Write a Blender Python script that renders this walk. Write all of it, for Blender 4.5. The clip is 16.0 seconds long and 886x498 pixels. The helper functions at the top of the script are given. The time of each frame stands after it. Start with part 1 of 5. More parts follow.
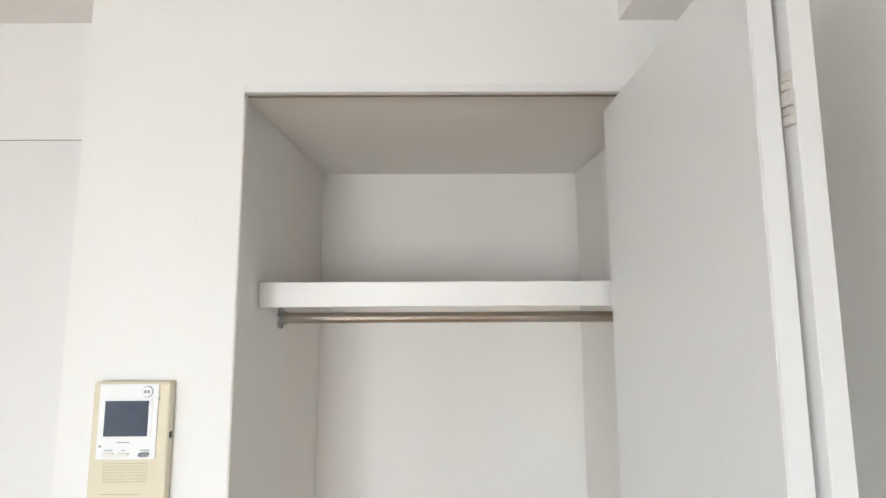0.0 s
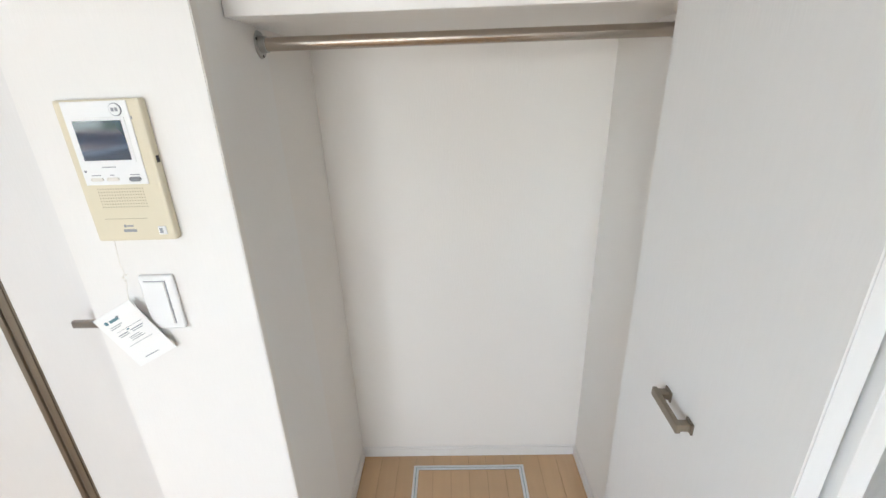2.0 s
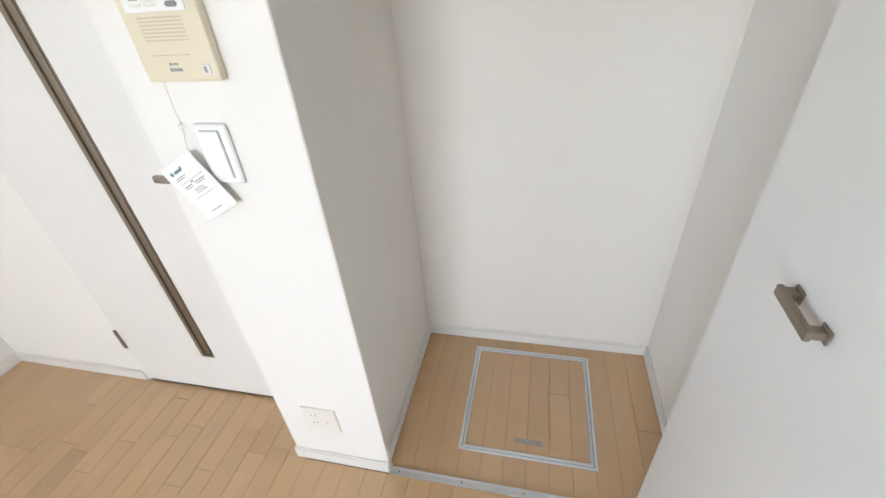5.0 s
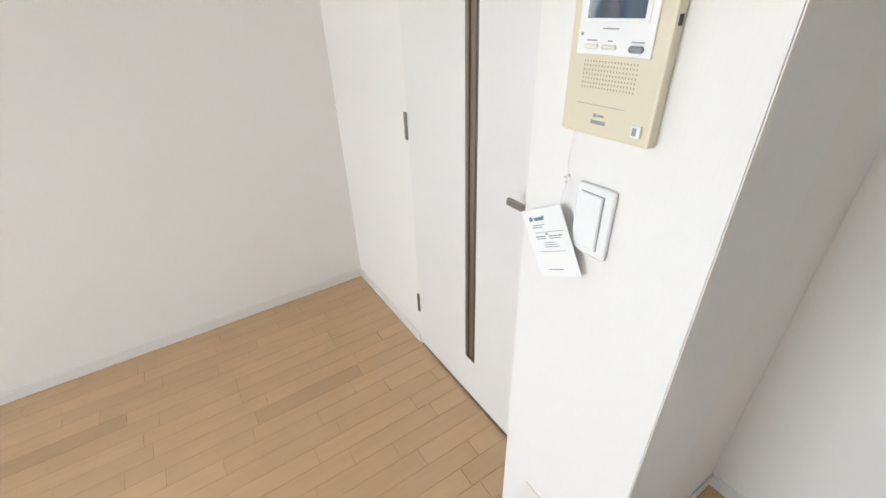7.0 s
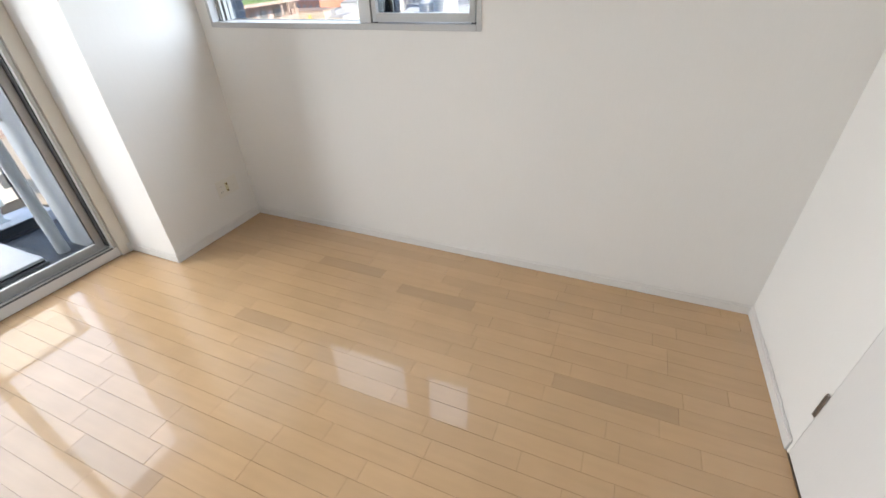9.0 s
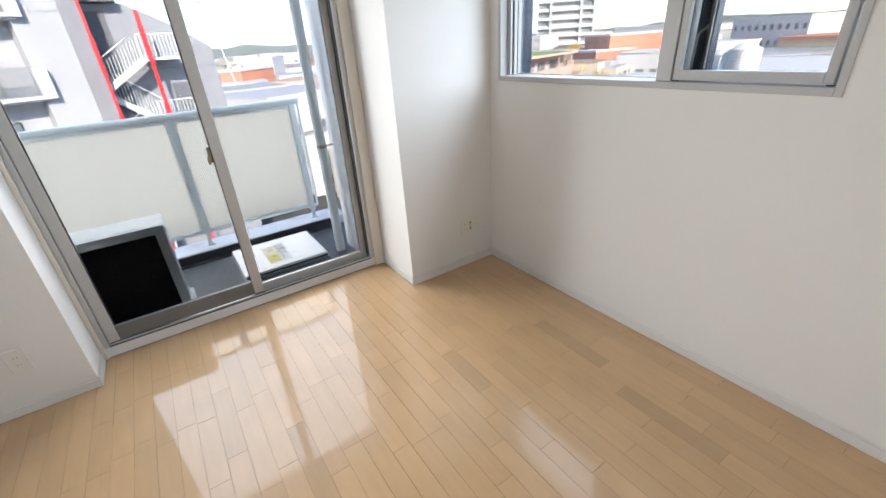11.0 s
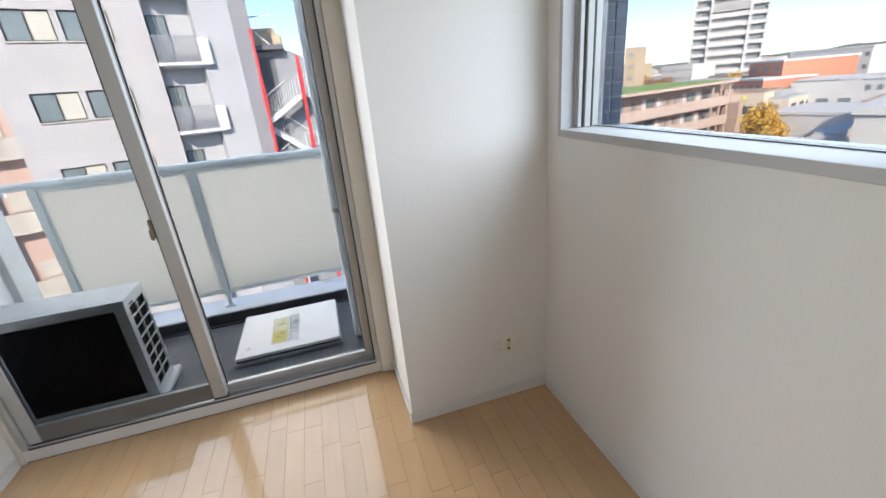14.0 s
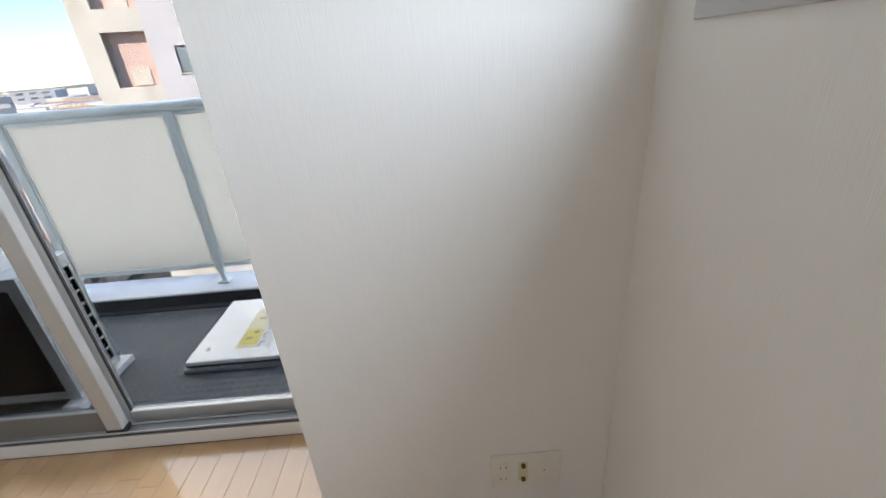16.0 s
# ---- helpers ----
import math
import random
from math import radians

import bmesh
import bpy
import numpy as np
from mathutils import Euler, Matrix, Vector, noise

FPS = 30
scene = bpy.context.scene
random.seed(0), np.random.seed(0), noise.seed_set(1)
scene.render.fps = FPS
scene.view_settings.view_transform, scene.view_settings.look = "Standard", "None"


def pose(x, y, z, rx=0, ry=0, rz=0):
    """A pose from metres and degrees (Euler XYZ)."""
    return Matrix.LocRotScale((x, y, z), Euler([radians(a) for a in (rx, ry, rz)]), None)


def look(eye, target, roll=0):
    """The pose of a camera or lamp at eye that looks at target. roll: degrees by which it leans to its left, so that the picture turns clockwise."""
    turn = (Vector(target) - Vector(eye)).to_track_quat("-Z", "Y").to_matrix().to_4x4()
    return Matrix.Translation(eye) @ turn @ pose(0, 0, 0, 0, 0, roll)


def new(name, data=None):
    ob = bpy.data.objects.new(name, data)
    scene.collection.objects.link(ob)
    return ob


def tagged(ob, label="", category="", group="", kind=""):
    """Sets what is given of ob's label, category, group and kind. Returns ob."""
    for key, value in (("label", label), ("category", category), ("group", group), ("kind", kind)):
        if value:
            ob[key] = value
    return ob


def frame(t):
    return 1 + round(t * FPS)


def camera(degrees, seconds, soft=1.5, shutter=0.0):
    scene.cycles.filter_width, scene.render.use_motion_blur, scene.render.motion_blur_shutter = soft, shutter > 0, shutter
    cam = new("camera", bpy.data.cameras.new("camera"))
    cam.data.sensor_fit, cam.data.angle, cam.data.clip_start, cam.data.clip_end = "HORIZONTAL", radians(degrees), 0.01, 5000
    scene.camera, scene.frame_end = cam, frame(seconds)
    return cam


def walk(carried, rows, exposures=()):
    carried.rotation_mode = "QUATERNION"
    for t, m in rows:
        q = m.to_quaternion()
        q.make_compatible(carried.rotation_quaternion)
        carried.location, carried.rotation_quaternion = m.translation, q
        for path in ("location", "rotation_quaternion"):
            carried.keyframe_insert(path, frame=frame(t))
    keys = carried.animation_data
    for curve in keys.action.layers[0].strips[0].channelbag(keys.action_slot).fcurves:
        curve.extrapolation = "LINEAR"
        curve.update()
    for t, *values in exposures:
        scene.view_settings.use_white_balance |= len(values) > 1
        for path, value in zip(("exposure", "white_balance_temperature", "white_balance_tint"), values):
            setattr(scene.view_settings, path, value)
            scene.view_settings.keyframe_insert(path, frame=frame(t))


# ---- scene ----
cam = camera(93.7, 16.0)
PATH = [
    (0, (0.592, 0.003, 1.688), (0.602, 1.993, 1.89), -0.3),
    (0.5, (0.591, 0.015, 1.656), (0.589, 2.015, 1.683), -0.7),
    (1, (0.591, 0.047, 1.61), (0.575, 2.037, 1.409), -1.2),
    (1.5, (0.594, 0.081, 1.553), (0.552, 2.029, 1.101), -1.5),
    (2, (0.582, 0.111, 1.513), (0.531, 1.976, 0.794), -2.0),
    (2.5, (0.58, 0.145, 1.464), (0.511, 1.906, 0.518), -2.9),
    (3, (0.59, 0.169, 1.413), (0.494, 1.84, 0.318), -4.0),
    (3.2, (0.598, 0.169, 1.398), (0.491, 1.812, 0.262), -4.4),
    (5.5, (0.585, 0.21, 1.409), (-0.018, 1.753, 0.289), -4.1),
    (6, (0.512, 0.262, 1.399), (-0.346, 1.713, 0.324), -3.2),
    (6.5, (0.429, 0.336, 1.421), (-0.727, 1.588, 0.375), -2.5),
    (7, (0.363, 0.325, 1.439), (-1.087, 1.251, 0.419), -1.9),
    (7.5, (0.287, 0.333, 1.423), (-1.345, 0.829, 0.378), -1.3),
    (8, (0.239, 0.384, 1.413), (-1.442, 0.428, 0.33), -1.7),
    (8.5, (0.202, 0.388, 1.395), (-1.422, 0.024, 0.286), -2.3),
    (9, (0.168, 0.321, 1.384), (-1.352, -0.354, 0.274), -2.1),
    (9.5, (0.112, 0.237, 1.362), (-1.268, -0.724, 0.279), -2.4),
    (10, (0.081, 0.166, 1.374), (-1.142, -1.021, 0.326), -2.5),
    (10.2, (0.073, 0.146, 1.381), (-1.079, -1.126, 0.354), -2.8),
    (12.3, (-0.27, 0.082, 1.416), (-1.083, -1.581, 0.66), -5.1),
    (12.5, (-0.344, 0.029, 1.427), (-1.127, -1.651, 0.676), -5.4),
    (13, (-0.52, -0.12, 1.408), (-1.225, -1.842, 0.673), -5.5),
    (13.5, (-0.697, -0.306, 1.405), (-1.317, -2.061, 0.673), -5.3),
    (14, (-0.867, -0.488, 1.373), (-1.361, -2.283, 0.644), -5.2),
    (14.5, (-1.051, -0.67, 1.37), (-1.383, -2.493, 0.619), -5.1),
    (15, (-1.24, -0.871, 1.338), (-1.426, -2.7, 0.55), -5.2),
    (15.5, (-1.324, -1.075, 1.27), (-1.399, -2.896, 0.455), -4.8),
    (16, (-1.381, -1.286, 1.152), (-1.389, -3.1, 0.31), -4.8),
]
walk(cam, [(t, look(eye, target, roll)) for t, eye, target, roll in PATH],
     exposures=((0, 4.64), (3, 4.58), (5.5, 4.64), (7, 4.55), (8.5, 4.43), (10, 4.33), (12.5, 4.03), (14, 3.95), (16, 4.02)))

EXPOSURE = 4.3
# Grey put into the clear panes, to dim the outside against the room.
TINT = 0.44
DOOR_WATTS, WINDOW_WATTS, PANEL_WATTS = 1.9, 1.6, 1.7

# ---- world and large lights ----
world = bpy.data.worlds.new("sky")
scene.world = world
world.use_nodes = True
wn = world.node_tree
sky = wn.nodes.new("ShaderNodeTexSky")
sky.sky_type = "NISHITA"
sky.sun_disc = False
sky.sun_elevation, sky.sun_rotation = radians(31), radians(12)
sky.altitude, sky.air_density, sky.dust_density, sky.ozone_density = 60, 0.8, 0.35, 2.5
wn.nodes["Background"].inputs["Strength"].default_value = 0.08
wn.links.new(sky.outputs["Color"], wn.nodes["Background"].inputs["Color"])

sun = new("sun", bpy.data.lights.new("sun", "SUN"))
sun.data.energy, sun.data.angle, sun.data.color = 1.75, radians(0.53), (1.0, 0.91, 0.78)
sun.matrix_world = look((12 * math.sin(radians(12)), 12 * math.cos(radians(12)), 12 * math.tan(radians(31))), (0, 0, 0))


def opening_lamp(name, at, towards, width, height, watts, colour):
    """An added area lamp that stands in for daylight at a window's opening."""
    lamp = new(name, bpy.data.lights.new(name, "AREA"))
    lamp.data.shape, lamp.data.size, lamp.data.size_y, lamp.data.energy, lamp.data.color = "RECTANGLE", width, height, watts, colour
    lamp.matrix_world = look(at, towards)


DOOR_SKY, WINDOW_SKY, PANEL_GLOW = (0.86, 0.925, 1.0), (0.79, 0.89, 1.0), (1.0, 0.975, 0.92)
# Added lamps in place of the open sky beyond the balcony railing and outside the high window, and added fill for the
# daylight that the frosted panels scatter inwards.
opening_lamp("balcony_sky_light", (0.0, -3.72, 1.60), (0.0, 0, 1.60), 2.3, 2.9, DOOR_WATTS * 6.67, DOOR_SKY)
opening_lamp("high_window_sky_light", (-2.75, -0.6, 2.15), (0, -0.6, 1.2), 4.6, 1.9, WINDOW_WATTS * 8.74, WINDOW_SKY)
for x, w in ((-0.512, 0.80), (0.346, 0.78)):
    opening_lamp("panel_light", (x, -3.49, 0.575), (x, 0, 0.575), w, 0.84, PANEL_WATTS * w * 0.84, PANEL_GLOW)
scene.view_settings.exposure = EXPOSURE


# ---- materials ----
def material(name, colour, rough=0.6, metal=0.0, vary=0.0, vary_scale=3.0, grain=0.0, grain_scale=80.0,
             bump=0.0, bump_scale=120.0, stretch=(1, 1, 1), coat=0.0, per_object=0.0, island=0.0, spec=0.5, dirt=None):
    """A principled material with colour variation at two scales, and fine relief. Coordinates are in metres."""
    m = bpy.data.materials.new(name)
    m.use_nodes = True
    nt = m.node_tree
    n, l = nt.nodes, nt.links
    b = n["Principled BSDF"]
    b.inputs["Roughness"].default_value = rough
    b.inputs["Metallic"].default_value = metal
    b.inputs["Coat Weight"].default_value = coat
    b.inputs["Coat Roughness"].default_value = 0.05
    b.inputs["Coat IOR"].default_value = 1.68
    b.inputs["Specular IOR Level"].default_value = spec
    geo = n.new("ShaderNodeNewGeometry")
    scale = n.new("ShaderNodeVectorMath")
    scale.operation = "MULTIPLY"
    scale.inputs[1].default_value = stretch
    l.new(geo.outputs["Position"], scale.inputs[0])
    value = None

    def noise_value(size, amount, detail=3.0, src=None):
        t = n.new("ShaderNodeTexNoise")
        t.inputs["Scale"].default_value = size
        t.inputs["Detail"].default_value = detail
        l.new((src or scale).outputs[0], t.inputs["Vector"])
        r = n.new("ShaderNodeMapRange")
        r.inputs["To Min"].default_value, r.inputs["To Max"].default_value = 1 - amount, 1 + amount
        r.inputs["From Min"].default_value, r.inputs["From Max"].default_value = 0.25, 0.75
        l.new(t.outputs["Fac"], r.inputs["Value"])
        return r.outputs["Result"]

    factors = []
    if vary:
        factors.append(noise_value(vary_scale, vary, src=geo))
    if grain:
        factors.append(noise_value(grain_scale, grain))
    if per_object:
        o = n.new("ShaderNodeObjectInfo")
        r = n.new("ShaderNodeMapRange")
        r.inputs["To Min"].default_value, r.inputs["To Max"].default_value = 1 - per_object, 1 + per_object
        l.new(o.outputs["Random"], r.inputs["Value"])
        factors.append(r.outputs["Result"])
    if island:
        r = n.new("ShaderNodeMapRange")
        r.inputs["To Min"].default_value, r.inputs["To Max"].default_value = 1 - island, 1 + island
        l.new(geo.outputs["Random Per Island"], r.inputs["Value"])
        factors.append(r.outputs["Result"])
    for f in factors:
        if value is None:
            value = f
        else:
            mul = n.new("ShaderNodeMath")
            mul.operation = "MULTIPLY"
            l.new(value, mul.inputs[0])
            l.new(f, mul.inputs[1])
            value = mul.outputs[0]
    rgb = n.new("ShaderNodeRGB")
    rgb.outputs[0].default_value = (*colour, 1)
    out = rgb.outputs[0]
    if dirt:
        t = n.new("ShaderNodeTexNoise")
        t.inputs["Scale"].default_value = dirt[1]
        t.inputs["Detail"].default_value = 6
        l.new(scale.outputs[0], t.inputs["Vector"])
        ramp = n.new("ShaderNodeMapRange")
        ramp.inputs["From Min"].default_value, ramp.inputs["From Max"].default_value = 0.5, 0.75
        l.new(t.outputs["Fac"], ramp.inputs["Value"])
        mix = n.new("ShaderNodeMix")
        mix.data_type = "RGBA"
        l.new(ramp.outputs["Result"], mix.inputs["Factor"])
        l.new(out, mix.inputs["A"])
        mix.inputs["B"].default_value = (*dirt[0], 1)
        out = mix.outputs["Result"]
    if value is not None:
        mul = n.new("ShaderNodeVectorMath")
        mul.operation = "SCALE"
        l.new(out, mul.inputs[0])
        l.new(value, mul.inputs["Scale"])
        out = mul.outputs[0]
    l.new(out, b.inputs["Base Color"])
    if bump:
        t = n.new("ShaderNodeTexNoise")
        t.inputs["Scale"].default_value = bump_scale
        t.inputs["Detail"].default_value = 2
        l.new(scale.outputs[0], t.inputs["Vector"])
        bp = n.new("ShaderNodeBump")
        bp.inputs["Strength"].default_value = bump
        bp.inputs["Distance"].default_value = 0.002
        l.new(t.outputs["Fac"], bp.inputs["Height"])
        l.new(bp.outputs["Normal"], b.inputs["Normal"])
    return m


M = dict(
    wallpaper=material("wallpaper", (0.80, 0.782, 0.753), 0.85, vary=0.015, vary_scale=1.3, grain=0.010, grain_scale=420,
                       bump=0.17, bump_scale=520, stretch=(1, 1, 0.05), spec=0.25),
    ceiling=material("ceiling_paper", (0.80, 0.79, 0.77), 0.9, vary=0.01, bump=0.3, bump_scale=300, spec=0.2),
    # Wallpaper copy, tinted warmer for the bounced light and shade in the closet.
    closet=material("shade_warmed_paper", (0.80, 0.768, 0.725), 0.8, vary=0.02, vary_scale=1.5, bump=0.25, bump_scale=300, stretch=(1, 1, 0.08), spec=0.25),
    trim=material("white_trim", (0.735, 0.725, 0.71), 0.45, vary=0.015, bump=0.05, bump_scale=200),
    skirt=material("skirting_film", (0.745, 0.725, 0.70), 0.5, vary=0.015, bump=0.05, bump_scale=200),
    # White trim lowered to grey, to offset the strong lamp by the window.
    trimdimmed=material("dimmed_window_trim", (0.50, 0.50, 0.50), 0.5, vary=0.015, bump=0.05, bump_scale=200),
    beigedark=material("moulded_shadow_plastic", (0.38, 0.32, 0.21), 0.6),
    cream=material("cream_trim", (0.72, 0.68, 0.61), 0.45, vary=0.02, bump=0.05),
    laminate=material("white_laminate", (0.75, 0.735, 0.715), 0.38, vary=0.012, grain=0.008, grain_scale=150, bump=0.12, bump_scale=260, stretch=(1, 1, 0.1)),
    shelf=material("shelf_paint", (0.82, 0.80, 0.77), 0.42, vary=0.01, bump=0.05),
    wood=material("maple_plank", (0.51, 0.323, 0.166), 0.26, vary=0.04, vary_scale=5, grain=0.035, grain_scale=42, bump=0.05, bump_scale=60,
                  stretch=(1, 0.09, 1), coat=1.0, per_object=0.045, spec=0.35),
    woodfar=material("maple_plank_far", (0.51, 0.323, 0.166), 0.26, vary=0.04, vary_scale=5, grain=0.035, grain_scale=42, bump=0.05, bump_scale=60,
                     stretch=(1, 0.09, 1), coat=1.0, island=0.055, spec=0.35),
    wooddark=material("darker_maple_plank", (0.44, 0.28, 0.147), 0.26, vary=0.04, vary_scale=5, grain=0.035, grain_scale=42, bump=0.05, bump_scale=60,
                      stretch=(1, 0.09, 1), coat=1.0, spec=0.35),
    joint=material("floor_joint", (0.20, 0.115, 0.052), 0.8, vary=0.1),
    alu=material("anodised_aluminium", (0.66, 0.67, 0.675), 0.38, 0.75, vary=0.03, grain=0.03, grain_scale=300, stretch=(1, 1, 0.05)),
    aluwhite=material("silver_painted_aluminium", (0.75, 0.80, 0.79), 0.42, 0.15, vary=0.03, grain=0.02, grain_scale=200),
    frame=material("window_frame_aluminium", (0.50, 0.50, 0.49), 0.45, 0.25, vary=0.03, grain=0.02, grain_scale=200),
    gasket=material("dark_gasket", (0.03, 0.03, 0.033), 0.6, vary=0.1),
    bronze=material("bronze_metal", (0.27, 0.225, 0.175), 0.38, 0.75, vary=0.05, grain=0.06, grain_scale=400, stretch=(1, 1, 0.05)),
    hinge=material("pale_hinge_metal", (0.60, 0.565, 0.52), 0.4, 0.3, vary=0.04),
    nickel=material("satin_nickel", (0.36, 0.33, 0.30), 0.30, 0.9, vary=0.04, grain=0.05, grain_scale=400, stretch=(0.05, 1, 1)),
    steelgrey=material("grey_steel", (0.42, 0.42, 0.41), 0.28, 0.95, vary=0.05, vary_scale=40),
    # Frame aluminium darkened in colour for shade at the door's foot.
    frameshaded=material("shaded_frame_aluminium", (0.17, 0.175, 0.18), 0.42, 0.3, vary=0.04, grain=0.02, grain_scale=200),
    gapgrey=material("shadowed_gap_grey", (0.26, 0.25, 0.245), 0.7, vary=0.05),
    stud=material("dark_rubber_studs", (0.018, 0.022, 0.03), 0.5, vary=0.08),
    chrome=material("brushed_steel", (0.46, 0.405, 0.35), 0.22, 1.0, vary=0.03, grain=0.04, grain_scale=300, stretch=(0.03, 1, 1)),
    beige=material("beige_plastic", (0.69, 0.625, 0.47), 0.42, vary=0.02, bump=0.08, bump_scale=900),
    plastic=material("white_plastic", (0.82, 0.82, 0.81), 0.32, vary=0.01, bump=0.03, bump_scale=700),
    plate=material("cream_plastic", (0.78, 0.75, 0.69), 0.35, vary=0.01, bump=0.03, bump_scale=700),
    grey=material("grey_button", (0.28, 0.29, 0.31), 0.4, vary=0.02),
    screen=material("lcd_screen", (0.035, 0.055, 0.09), 0.06, vary=0.05, coat=1.0, spec=1.0),
    black=material("black_plastic", (0.012, 0.012, 0.014), 0.5, vary=0.1),
    brass=material("brass_pin", (0.25, 0.17, 0.07), 0.3, 0.9, vary=0.05),
    paper=material("paper", (0.83, 0.83, 0.81), 0.7, vary=0.01, bump=0.05, bump_scale=200),
    ink=material("grey_ink", (0.26, 0.29, 0.31), 0.6, vary=0.1),
    inkteal=material("teal_ink", (0.12, 0.24, 0.28), 0.6, vary=0.1),
    balcony=material("balcony_sheet", (0.068, 0.084, 0.104), 0.6, vary=0.12, vary_scale=4, grain=0.08, grain_scale=50, bump=0.2, bump_scale=200, dirt=((0.13, 0.14, 0.15), 5)),
    curb=material("curb_coating", (0.60, 0.62, 0.66), 0.6, vary=0.06, vary_scale=5, grain=0.05, grain_scale=60, bump=0.2, bump_scale=120, dirt=((0.38, 0.38, 0.38), 9)),
    gutter=material("gutter_dark", (0.03, 0.033, 0.038), 0.6, vary=0.1, vary_scale=6, bump=0.15),
    extwall=material("exterior_render", (0.72, 0.74, 0.76), 0.85, vary=0.05, vary_scale=2, grain=0.04, grain_scale=60, bump=0.5, bump_scale=150),
    pipe=material("grey_painted_pipe", (0.83, 0.86, 0.86), 0.38, vary=0.03, vary_scale=5, bump=0.04),
    acpaint=material("unit_casing", (0.53, 0.555, 0.55), 0.42, vary=0.04, vary_scale=5, grain=0.02, grain_scale=200, dirt=((0.40, 0.40, 0.38), 14)),
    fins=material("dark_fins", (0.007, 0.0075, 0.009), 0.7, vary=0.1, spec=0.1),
    lid=material("white_lid", (0.88, 0.88, 0.88), 0.3, 0.0, vary=0.04, vary_scale=7, dirt=((0.74, 0.74, 0.74), 16)),
    sticker=material("yellowed_sticker", (0.66, 0.62, 0.42), 0.6, vary=0.06, vary_scale=30),
    yellow=material("yellow_sticker", (0.62, 0.55, 0.12), 0.6, vary=0.05, vary_scale=30),
    tile=material("navy_tile", (0.10, 0.13, 0.19), 0.25, vary=0.05, per_object=0.15),
    grout=material("grey_grout", (0.40, 0.42, 0.45), 0.8, vary=0.05),
    facade=material("pale_facade", (0.475, 0.455, 0.465), 0.85, vary=0.06, vary_scale=0.5, grain=0.05, grain_scale=3, stretch=(1, 1, 0.25), bump=0.3, bump_scale=40, dirt=((0.54, 0.50, 0.48), 1.1)),
    facadeb=material("stained_concrete", (0.52, 0.485, 0.43), 0.85, vary=0.08, vary_scale=0.6, grain=0.10, grain_scale=3, stretch=(1, 1, 0.3), bump=0.3, bump_scale=40, dirt=((0.43, 0.385, 0.32), 1.4)),
    facadec=material("light_grey_facade", (0.47, 0.475, 0.50), 0.85, vary=0.05, vary_scale=0.5, grain=0.03, grain_scale=4, bump=0.3, bump_scale=40),
    panel=material("pale_parapet", (0.68, 0.69, 0.70), 0.7, vary=0.05, vary_scale=2),
    pinkdoor=material("pink_wall", (0.52, 0.37, 0.32), 0.6, vary=0.05, vary_scale=2),
    winglass=material("far_window_glass", (0.20, 0.24, 0.25), 0.12, vary=0.15, vary_scale=1.2),
    blind=material("window_blind", (0.56, 0.54, 0.47), 0.7, vary=0.06, vary_scale=2, grain=0.04, grain_scale=12, stretch=(1, 1, 0.05)),
    darkframe=material("dark_window_frame", (0.06, 0.06, 0.06), 0.5, vary=0.05),
    greywall=material("grey_siding", (0.29, 0.30, 0.33), 0.8, vary=0.05, vary_scale=0.7, grain=0.04, grain_scale=4),
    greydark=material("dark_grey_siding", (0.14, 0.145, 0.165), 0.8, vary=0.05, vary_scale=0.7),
    red=material("red_paint", (0.62, 0.03, 0.04), 0.45, vary=0.06, vary_scale=3),
    tilered=material("terracotta_facade", (0.60, 0.27, 0.18), 0.8, vary=0.06, vary_scale=0.3, grain=0.04, grain_scale=2),
    tan=material("tan_facade", (0.60, 0.47, 0.33), 0.8, vary=0.06, vary_scale=0.3, grain=0.04, grain_scale=2),
    rose=material("rose_facade", (0.48, 0.36, 0.31), 0.8, vary=0.06, vary_scale=0.3, grain=0.05, grain_scale=1.5),
    roselight=material("pale_rose_band", (0.60, 0.47, 0.41), 0.8, vary=0.06, vary_scale=0.3, grain=0.05, grain_scale=1.5),
    greenroof=material("green_roof", (0.26, 0.38, 0.12), 0.85, vary=0.14, vary_scale=0.25, grain=0.08, grain_scale=2),
    towerwhite=material("tower_white", (0.62, 0.62, 0.62), 0.7, vary=0.03, vary_scale=0.1),
    towergrey=material("tower_grey", (0.40, 0.40, 0.41), 0.7, vary=0.04, vary_scale=0.1),
    tank=material("white_tank", (0.72, 0.73, 0.74), 0.5, vary=0.04, vary_scale=2),
    ground=material("asphalt_ground", (0.075, 0.073, 0.07), 0.9, vary=0.2, vary_scale=0.03, grain=0.12, grain_scale=0.5, dirt=((0.16, 0.13, 0.09), 0.02)),
    citya=material("white_houses", (0.64, 0.63, 0.62), 0.8, island=0.12, vary=0.05, vary_scale=0.3),
    cityb=material("beige_houses", (0.60, 0.54, 0.46), 0.8, island=0.18, vary=0.05, vary_scale=0.3),
    cityc=material("brown_houses", (0.42, 0.31, 0.25), 0.8, island=0.25, vary=0.05, vary_scale=0.3),
    roofs=material("house_roofs", (0.42, 0.43, 0.45), 0.7, island=0.4, vary=0.08, vary_scale=0.3),
    citywin=material("house_windows", (0.20, 0.22, 0.24), 0.2, island=0.4),
    ginkgo=material("yellow_leaves", (0.66, 0.42, 0.10), 0.7, island=0.3, vary=0.1, vary_scale=0.5),
    autumn=material("autumn_leaves", (0.34, 0.15, 0.055), 0.8, island=0.4, vary=0.15, vary_scale=0.2),
    bark=material("bark", (0.17, 0.12, 0.09), 0.9, vary=0.15, vary_scale=3),
    twig=material("pale_twigs", (0.50, 0.345, 0.28), 0.9, island=0.3),
    # Woodland colour made paler and bluer to stand for distance haze.
    hill=material("hazed_wooded_hills", (0.17, 0.20, 0.20), 0.95, vary=0.15, vary_scale=0.01),
)


